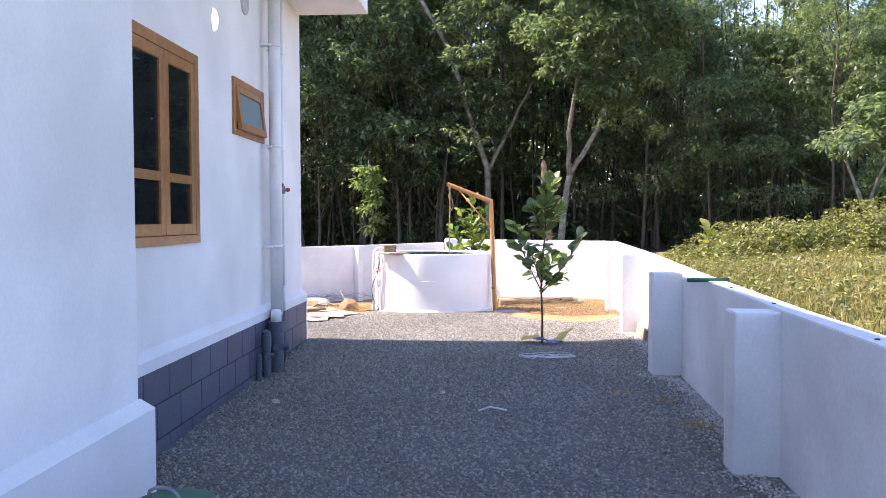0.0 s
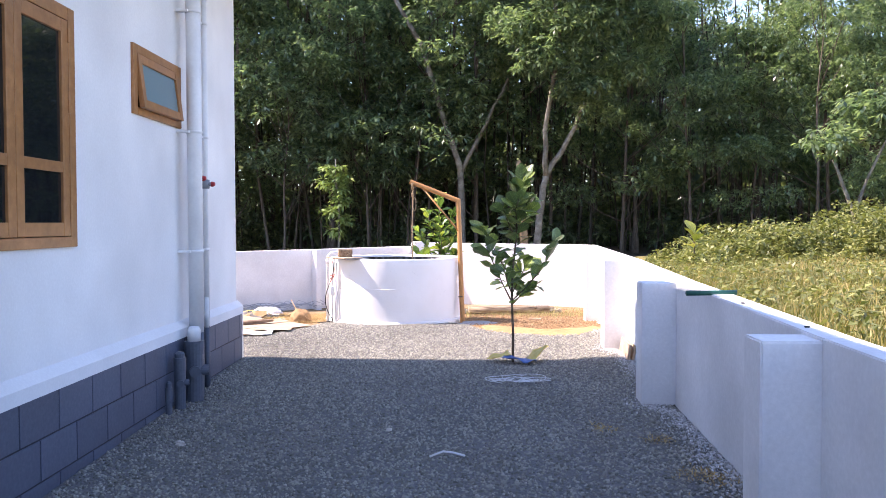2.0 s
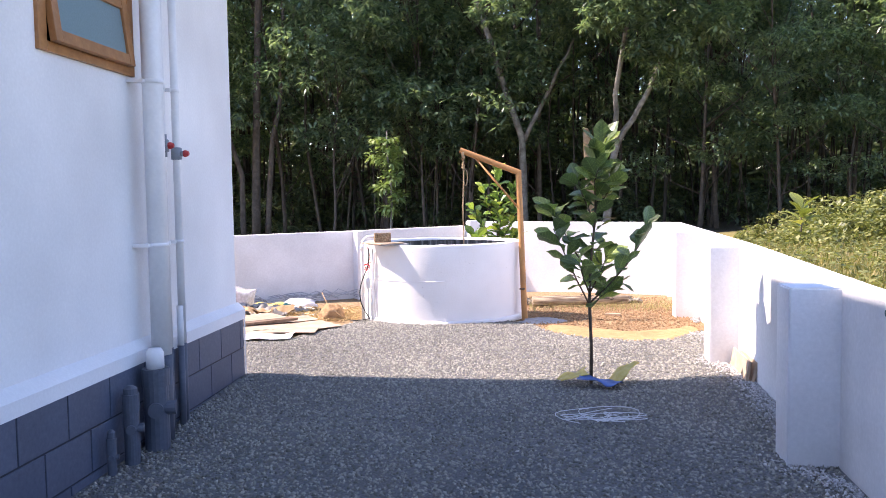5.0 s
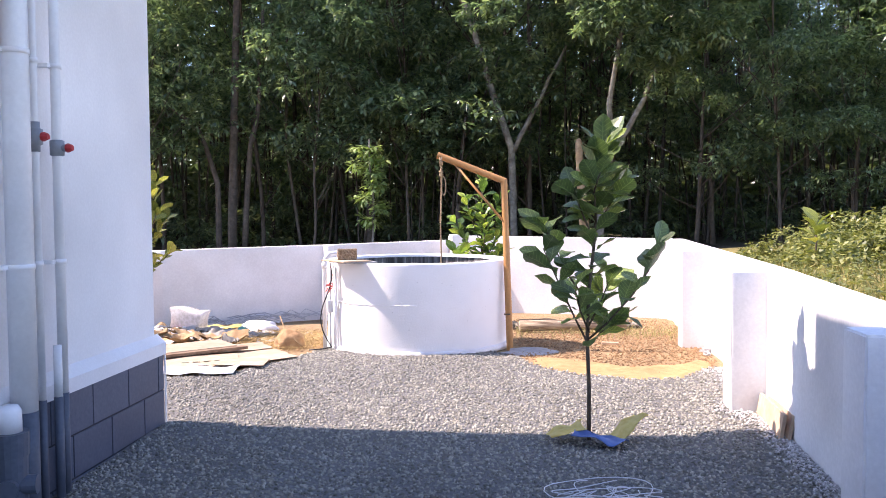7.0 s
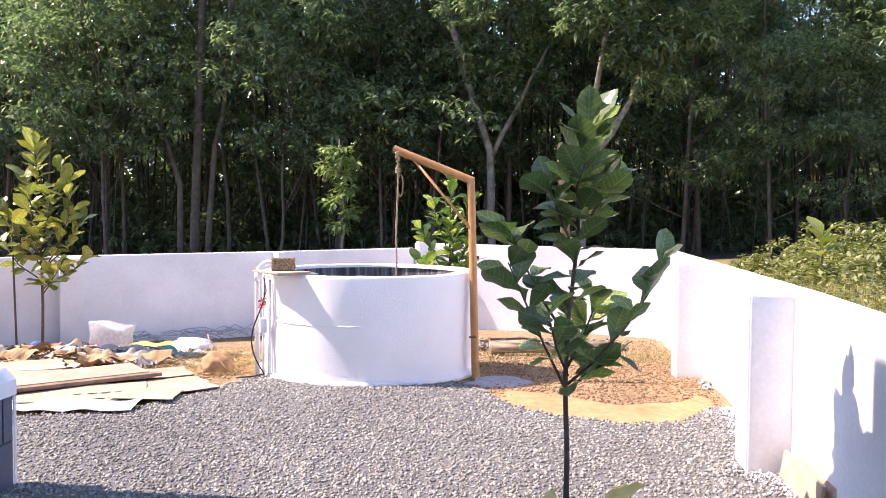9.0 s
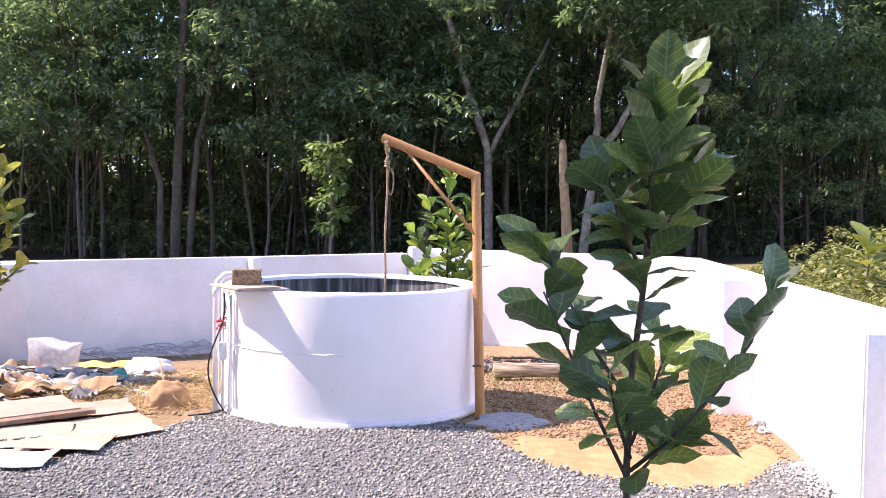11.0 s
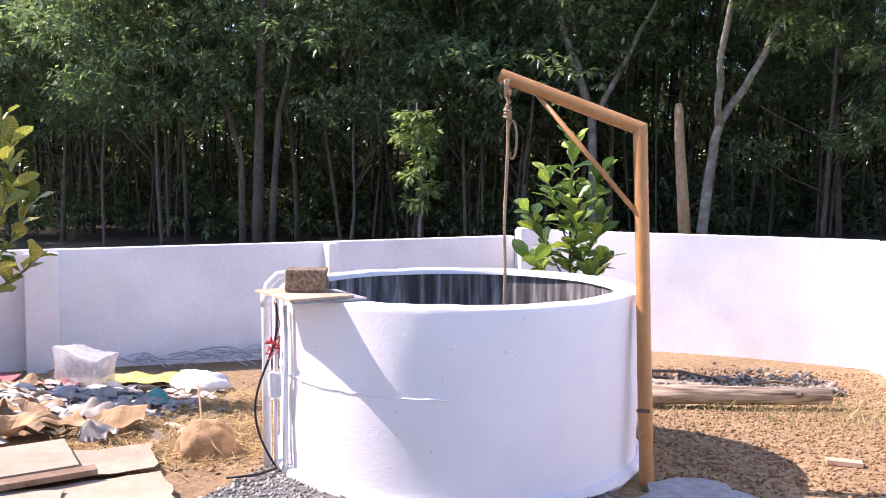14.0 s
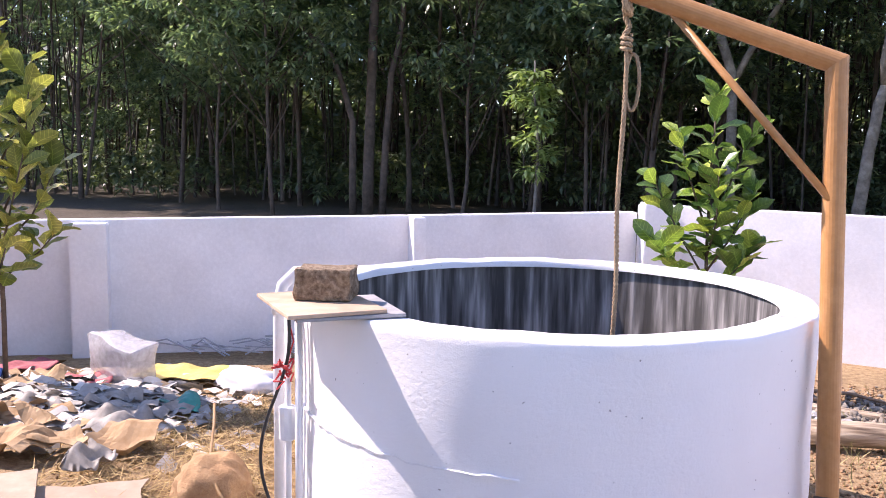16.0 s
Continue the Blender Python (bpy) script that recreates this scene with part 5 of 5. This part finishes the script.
lay("timber_plank", box((-0.62, -0.04, 0), (0.62, 0.04, 0.028), 0.004), M_WOOD, -3.08, 11.40, 42, "old brown timber plank lying on cardboard", "plank", 0.05)
lay("white_sack", sheet(0.9, 0.26, 18, 8, 0.03, 5, 77, 0.004, ragged=0.05), M_WSACK, -2.85, 10.88, 6, "flattened white sack at the gravel's edge", "sack", 0.02)


def cushion(lx, ly, lz, seed, crease=0.25, n=18):
    """A slumped sack: a squashed body with a flat underside and creases."""
    bm = bmesh.new()
    bmesh.ops.create_uvsphere(bm, u_segments=n * 2, v_segments=n, radius=1)
    for v in bm.verts:
        q = v.co.copy()
        k = 1 + crease * noise.noise(q * 2.2 + Vector((seed, 0, 0))) + 0.5 * crease * noise.noise(q * 6 + Vector((0, seed, 0)))
        sx = math.copysign(abs(q.x) ** 0.75, q.x)
        v.co = Vector((sx * lx * k, q.y * ly * k, max(q.z, -0.25) * lz * k))
    return bm


lay("white_sack", cushion(0.24, 0.12, 0.10, 3), M_WSACK, -3.22, 14.05, -8, "stuffed white woven sack lying by the wall", "sack", 0.03, smooth=True)
lay("yellow_sack", sheet(0.55, 0.36, 18, 12, 0.03, 7, 21, 0.004, ragged=0.04), M_YSACK, -3.72, 14.1, 10, "crumpled yellow printed sack", "sack", 0.03)
lay("red_cloth", sheet(0.34, 0.24, 14, 10, 0.035, 9, 25, 0.004, ragged=0.05), M_REDCLOTH, -4.15, 13.7, 20, "crumpled faded red cloth in the litter", "cloth", 0.02, smooth=True)
lay("red_cloth", sheet(0.34, 0.24, 14, 10, 0.035, 9, 29, 0.004, ragged=0.05), M_REDCLOTH, -4.75, 13.85, 50, "crumpled faded red cloth in the litter", "cloth", 0.02, smooth=True)
lay("teal_bag", sheet(0.18, 0.13, 12, 8, 0.10, 9, 33, 0.003, ragged=0.05), M_TEAL, -3.22, 13.35, 35, "torn teal plastic bag", "plastic bag", 0.02, smooth=True)
lay("blue_scrap", sheet(0.2, 0.16, 8, 6, 0.12, 9, 35, 0.003), M_BLUE, -4.62, 13.4, 35, "scrap of blue plastic by the young tree", "plastic", 0.02, smooth=True)
bm = bmesh.new()
box((-0.22, -0.10, 0), (0.22, 0.10, 0.27), 0.03, bm)
bmesh.ops.subdivide_edges(bm, edges=bm.edges[:], cuts=3, use_grid_fill=True)
for v in bm.verts:
    v.co += Vector((noise.noise(v.co * 6), noise.noise(v.co * 6 + Vector((4, 0, 0))), noise.noise(v.co * 6 + Vector((0, 4, 0))))) * 0.05
lay("plastic_bag", bm, M_BAG, -4.03, 13.86, -14, "crumpled clear plastic bag standing upright", "plastic bag", 0.02, ry=8, smooth=True)
for k, (x, y, s, rz) in enumerate(((-3.95, 12.75, 0.22, 20), (-3.62, 12.85, 0.20, 70), (-3.05, 12.72, 0.22, 10), (-4.4, 13.2, 0.24, 40), (-4.25, 12.6, 0.24, 60), (-3.45, 12.45, 0.24, 0), (-4.3, 13.55, 0.2, 30), (-3.3, 12.55, 0.17, 45))):
    lay("brown_carton", sheet(s * 1.3, s, 10, 8, 0.11, 7, 40 + k, 0.004, ragged=0.04), M_TAN, x, y, rz, "crumpled brown carton in the litter heap", "carton", 0.02, group="crumpled cartons")
for k, (x, y, s) in enumerate(((-3.30, 12.95, 0.30), (-3.7, 13.2, 0.34), (-3.0, 12.42, 0.2), (-3.95, 13.1, 0.26), (-4.8, 13.2, 0.3))):
    lay("plastic_scrap", sheet(s * 1.2, s * 0.8, 14, 10, 0.09, 11, 60 + k, 0.003, ragged=0.06), M_GREYPAPER, x, y, k * 50, "crumpled pale plastic wrapping in the litter", "plastic", 0.02, smooth=True, group="plastic scraps")


def scraps(name, places, lo, hi, mat, seed, label, category):
    """Torn bent scraps, two bent quads each, tipped every way."""
    g2 = np.random.default_rng(seed)
    k = len(places)
    base = np.array([(-1, -0.6, 0), (0, -0.6, 0.35), (0, 0.6, 0.3), (-1, 0.6, 0.05), (1, -0.5, 0.0), (1, 0.6, 0.1)])
    v = base[None] * g2.uniform(0.7, 1.3, (k, 6, 3)) * g2.uniform(lo, hi, (k, 1, 1))
    a, t = g2.uniform(0, 6.283, k), g2.normal(0, 0.35, k)
    ca, sa, ct, st = np.cos(a)[:, None], np.sin(a)[:, None], np.cos(t)[:, None], np.sin(t)[:, None]
    x, y, z = v[..., 0], v[..., 1] * ct - v[..., 2] * st, v[..., 1] * st + v[..., 2] * ct
    v = np.stack([x * ca - y * sa, x * sa + y * ca, z], -1) + np.asarray(places)[:, None]
    q = np.array([(0, 1, 2, 3), (1, 4, 5, 2)])
    f = (q[None] + 6 * np.arange(k)[:, None, None]).reshape(-1, 4)
    return tagged(new(name, raw_mesh(name, v.reshape(-1, 3), f, mat)), label, category, kind="stuff")


g = np.random.default_rng(77)


def heap(count, cx, cy, sx, sy, h):
    out = []
    for _ in range(count):
        x, y = g.normal(cx, sx), g.normal(cy, sy)
        bump = h * math.exp(-((x - cx) / (1.4 * sx)) ** 2 - ((y - cy) / (1.4 * sy)) ** 2)
        if (x - WELL[0]) ** 2 + (y - WELL[1]) ** 2 > 1.3 and y < 14.4 + (x + 4.9) * 0.65 and y > 12.0:
            out.append((x, y, ground_z(x, y) + g.uniform(0.2, 1.0) * bump + 0.01))
    return out


scraps("paper_litter", heap(420, -3.95, 13.15, 0.5, 0.45, 0.10), 0.025, 0.075, M_PAPER, 1, "pale torn paper scraps heaped as litter", "litter")
scraps("carton_litter", heap(300, -4.2, 13.0, 0.55, 0.45, 0.10), 0.03, 0.08, M_TAN, 2, "brown torn carton scraps heaped as litter", "litter")
scraps("plastic_litter", heap(420, -3.55, 13.25, 0.32, 0.28, 0.10), 0.025, 0.065, M_GREYPAPER, 3, "grey plastic scraps heaped as litter", "litter")
strips = []
for k in range(38):
    s = g.uniform(0, 1)
    x = -4.3 + 1.7 * s
    strips.append((x + g.normal(0, 0.05), 14.52 + (x + 4.9) * 0.62 - g.uniform(0.1, 0.35), ground_z(x, 14.8) + 0.03))
bm = bmesh.new()
for x, y, z in strips:
    a = g.uniform(-0.6, 0.6)
    L = g.uniform(0.12, 0.3)
    tube([(x - L * math.cos(a), y - L * math.sin(a), z + g.uniform(-0.02, 0.08)), (x, y, z + g.uniform(0.02, 0.12)), (x + L * math.cos(a), y + L * math.sin(a), z + g.uniform(-0.02, 0.06))], 0.006, 5, bm)
tagged(part("metal_strips", bm, surface("dull_grey_strip", (0.40, 0.41, 0.43), (0.62, 0.62, 0.64), 20, 4, 0.5, 0.1)), "tangle of dull metal and plastic strips along the wall foot", "scrap", kind="stuff")

# straw, clods and stones on the bare earth
pl = []
for k in range(16000):
    x, y = g.uniform(-3.6, -1.95), g.uniform(12.0, 14.6)
    if (x + 2.6) ** 2 / 0.7 + (y - 13.0) ** 2 / 1.2 < g.uniform(0.3, 1.1) and (x - WELL[0]) ** 2 + (y - WELL[1]) ** 2 > 0.95:
        pl.append((x, y, ground_z(x, y) + g.uniform(0.0, 0.03)))
blades("straw_mat", pl, 0.008, 0.035, 0.0045, M_STRAW, "dry straw strewn over the earth by the well", "straw", 41, 4.0)
pl = []
for k in range(5200):
    x, y = g.uniform(-0.1, 2.0), g.uniform(13.2, 15.8)
    if g.uniform() < (0.35 + 0.5 * (noise.noise((x * 2.2, y * 2.2, 8)) > 0.0) + 0.3 * (x > 1.0)) * math.exp(-((y - 14.15) / 0.45) ** 2) + 0.06 and x < wall_x(y) - 0.05:
        pl.append((x, y, ground_z(x, y)))
blades("dry_tufts", pl, 0.03, 0.11, 0.0035, M_TUFT, "thin dry grass tufts round the log", "grass", 43, 0.6)
clods = []
for k in range(9000):
    x, y = g.uniform(-0.2, 2.0), g.uniform(11.0, 15.9)
    if x < wall_x(y) - 0.04 and y > bed_far(x) + 0.03 and (x - WELL[0]) ** 2 + (y - WELL[1]) ** 2 > 1.05:
        clods.append((x, y, ground_z(x, y) + 0.004))
for k in range(500):
    x, y = g.uniform(-3.2, -1.9), g.uniform(12.0, 14.4)
    if (x - WELL[0]) ** 2 + (y - WELL[1]) ** 2 > 0.98:
        clods.append((x, y, ground_z(x, y) + 0.004))
tagged(scatter_stones("earth_clods", clods, 0.004, 0.017, surface("earth_clod", (0.22, 0.12, 0.06), (0.50, 0.33, 0.18), 20, 2, 0.95, 0.5, 0.006, island=0.4), 9), "small clods and stones on the bare earth", "stones", kind="stuff")
# orange sand spilled at the gravel's edge
bm = bmesh.new()
cols_n, rows_n = 26, 10
grid = []
for j in range(rows_n + 1):
    for i in range(cols_n + 1):
        x = -0.02 + 1.66 * i / cols_n
        s = j / rows_n
        y = bed_far(x) - 0.1 + s * (0.62 + 0.12 * math.sin(i * 0.2) + 0.2 * noise.noise((x * 3, 1, 1)))
        edge = min(1, 5 * s, 5 * (1 - s), i / 3, (cols_n - i) / 3)
        grid.append(bm.verts.new((min(x, wall_x(y) - 0.02), y, ground_z(x, y) - 0.012 + edge * (0.03 + 0.012 * noise.noise((x * 5, y * 5, 2))))))
for j in range(rows_n):
    for i in range(cols_n):
        a = j * (cols_n + 1) + i
        bm.faces.new((grid[a], grid[a + 1], grid[a + cols_n + 2], grid[a + cols_n + 1]))
tagged(part("sand_spread", bm, M_SAND, smooth=True), "orange sand spread at the edge of the gravel", "sand", kind="structure")

mound = cushion(0.15, 0.125, 0.16, 12, 0.2, 20)
lay("laterite_stone", mound, surface("tan_laterite", (0.30, 0.17, 0.08), (0.52, 0.34, 0.18), 14, 3, 0.95, 0.9, 0.02), -2.36, 12.38, 20, "rounded tan laterite lump beside the well", "stone", 0.02, smooth=True)
strap = part("plastic_strap", tube([(-2.55, 12.68, 0.40), (-2.50, 12.60, 0.34), (-2.43, 12.47, 0.27), (-2.36, 12.34, 0.285), (-2.27, 12.28, 0.20), (-2.18, 12.24, 0.145)], 0.006, 6), M_TAN, smooth=True)
tagged(strap, "pale plastic strap lying over the laterite lump", "strap")
log = thing("fallen_log", (0.0, 14.16, 0.10), "split weathered log lying on dry earth", "log", rz=9)
part("stem", tube([(-0.05, 0, 0.0), (0.3, 0.01, 0.005), (0.7, -0.01, 0), (1.24, 0, 0.0)], (0.07, 0.066, 0.063, 0.055), 12), M_LOG, log, smooth=True)
part("knot", tube([(1.0, -0.06, 0.02), (1.02, -0.085, 0.03)], (0.022, 0.016), 8), M_STEM, log)
lay("broken_slab", box((-0.3, -0.04, 0), (0.25, 0.05, 0.05), 0.01), M_LOG, 0.25, 14.9, -12, "broken slab of bark behind the log", "slab", 0.01)
lay("timber_offcut", box((-0.085, -0.03, 0), (0.085, 0.03, 0.025), 0.003), M_PLY, 0.87, 12.86, -10, "short pale timber offcut on the earth", "offcut", 0.005)
for k, (x, y, s) in enumerate(((0.15, 14.5, 0.12), (1.72, 12.3, 0.07), (1.66, 12.05, 0.05), (0.05, 14.75, 0.1))):
    lay("rubble_stone", cushion(s, s * 0.7, s * 0.6, 30 + k, 0.5, 8), M_CONCRETE, x, y, 40 * k, "lump of broken rubble near the wall", "stone", 0.01)

# debris heaped along the wall foot behind the log
pl = []
for k in range(1500):
    x = g.uniform(-0.2, 1.5)
    y = 14.62 + 0.18 * x + abs(g.normal(0, 0.35))
    if y < 16.3 - 0.25 * x:
        pl.append((x, y, ground_z(x, y) + g.uniform(0.0, 0.05)))
tagged(scatter_stones("rubble_debris", pl, 0.008, 0.04, surface("grey_brown_rubble", (0.16, 0.13, 0.10), (0.40, 0.35, 0.28), 20, 2, 0.95, 0.5, 0.006, island=0.5), 19), "grey-brown rubble and clods heaped along the wall foot", "rubble", kind="stuff")
for x, y, rz, L in ((0.35, 15.25, -16, 0.42), (1.0, 14.95, 14, 0.3), (0.1, 15.0, 30, 0.22)):
    tagged(part("dry_stick", tube([(x - L * math.cos(radians(rz)), y - L * math.sin(radians(rz)), ground_z(x, y) + 0.05), (x, y, ground_z(x, y) + 0.085), (x + L * math.cos(radians(rz)), y + L * math.sin(radians(rz)), ground_z(x, y) + 0.04)], (0.014, 0.012, 0.006), 7), M_WOOD, smooth=True), "dry brown stick on the rubble behind the log", "stick", group="dry sticks")

# planks against the sunny wall
for k, (dx, lean) in enumerate(((0.0, 9), (0.03, 14))):
    pk = part("leaning_plank", box((-0.011, -0.29, 0), (0.011, 0.29, 0.16), 0.003), M_PLY)
    pk.matrix_world = pose(wall_x(9.6) - 0.075 + dx * 1.2 + 0.01, 9.62 - 0.02 * k, ground_z(1.4, 9.6), 0, lean, -3)
    tagged(pk, "pale plank leaning on the foot of the wall", "plank", group="leaning planks")

# bag round the young tree, twine and small scraps on the gravel
bag = thing("planting_bag", (0.34, 9.24, 0.12), "torn yellow and blue planting bag round the sapling's foot", "plastic bag")
for mat, x, y, w, d, rz, ry, lab in ((M_YSACK, -0.13, -0.03, 0.22, 0.13, 20, -14, "yellow flap"), (M_BLUE, 0.04, -0.10, 0.30, 0.14, -8, 4, "blue flap"), (M_YSACK, 0.20, 0.02, 0.26, 0.14, 32, -24, "yellow flap")):
    ob = part("flap", sheet(w, d, 10, 8, 0.05, 9, int(w * 99), 0.003, ragged=0.06), mat, bag, lab, True)
    ob.matrix_local = pose(x, y, 0.015 + (0.03 if ry < 0 else 0), 0, ry, rz)
twine = thing("twine_tangle", (0.34, 8.30, 0.12), "tangle of pale plastic twine on the gravel", "twine")
for k in range(11):
    a0, r0 = g.uniform(0, 6.28), g.uniform(0.04, 0.17)
    pts = [(r0 * math.cos(a0 + s * (2.2 + 0.3 * k)) * (1 + 0.7 * s) + 0.07 * math.sin(7 * s + k) - 0.06 + 0.012 * k, 0.9 * r0 * math.sin(a0 + s * (2.2 + 0.3 * k)) + 0.07 * math.sin(5 * s + 2 * k), 0.008 + 0.012 * abs(math.sin(6 * s + k))) for s in np.linspace(0, 1, 16)]
    part("strand", tube(pts, 0.0026, 5), M_PIPE, twine)
for x, y, s in ((-1.97, 6.48, 0.042), (-0.66, 6.82, 0.028), (-1.75, 6.1, 0.014), (-0.2, 7.7, 0.012), (1.0, 8.3, 0.02), (-0.9, 5.6, 0.01), (0.9, 7.9, 0.014)):
    lay("paper_scrap", cushion(s, s * 0.7, s * 0.45, s * 100, 0.5, 6), M_PAPER, x, y, s * 3000, "small white scrap lying on the gravel", "scrap", 0.02, group="scraps on gravel")
tagged(part("bent_straw", tube([(-0.36, 6.2, 0.07), (-0.28, 6.24, 0.09), (-0.22, 6.27, 0.075), (-0.15, 6.22, 0.07)], 0.007, 6), M_PIPE, smooth=True), "bent pale drinking straw on the gravel", "straw")
pl = []
for cx, cy, sx, c in ((1.22, 5.9, 0.09, 260), (1.1, 6.6, 0.05, 90), (0.8, 6.86, 0.05, 90)):
    pl += [(g.normal(cx, sx), g.normal(cy, sx), ground_z(cx, cy) + 0.022) for _ in range(c)]
blades("dry_leaves", pl, 0.006, 0.02, 0.008, M_STRAW, "brown dry leaf litter in patches on the gravel", "dry leaves", 47, 3.0)

# on top of the boundary wall
rod = part("green_pipe", tube([(1.27, 6.58, 1.022), (1.60, 6.62, 1.022)], 0.017, 12), surface("green_plastic", (0.01, 0.08, 0.06), (0.03, 0.14, 0.10), 30, 4, 0.45, 0.1), smooth=True)
tagged(rod, "short dark green plastic pipe lying across the wall top", "pipe")
for y in (5.15, 3.75, 6.1):
    b = part("anchor_bolt", tube([(wall_x(y) + 0.055, y, 0.9), (wall_x(y) + 0.055, y, np.interp(y, (-5, 4.84, 7.55), (0.91, 0.98, 1.03)) + 0.006)], 0.012, 10), M_BLACK)
    tagged(b, "dark anchor hole plug in the wall top", "bolt", group="wall top plugs")

# tub near the porch corner
tub = thing("plastic_tub", (-1.70, 3.66, 0.0), "green plastic tub with grey handle on the gravel", "tub")
part("body", tube([(0, 0, 0), (0, 0, 0.02), (0, 0, 0.24), (0, 0, 0.25)], (0.12, 0.125, 0.17, 0.18), 28), surface("green_tub_plastic", (0.015, 0.16, 0.10), (0.03, 0.22, 0.14), 20, 4, 0.4, 0.05), tub, smooth=True)
part("handle", tube([(-0.13 + 0.0, 0.02, 0.24), (-0.12, 0.02, 0.29), (-0.09, 0.02, 0.305), (-0.03, 0.02, 0.30), (0.0, 0.02, 0.28), (0.02, 0.02, 0.24)], 0.009, 8), GREYPVC, tub, smooth=True)
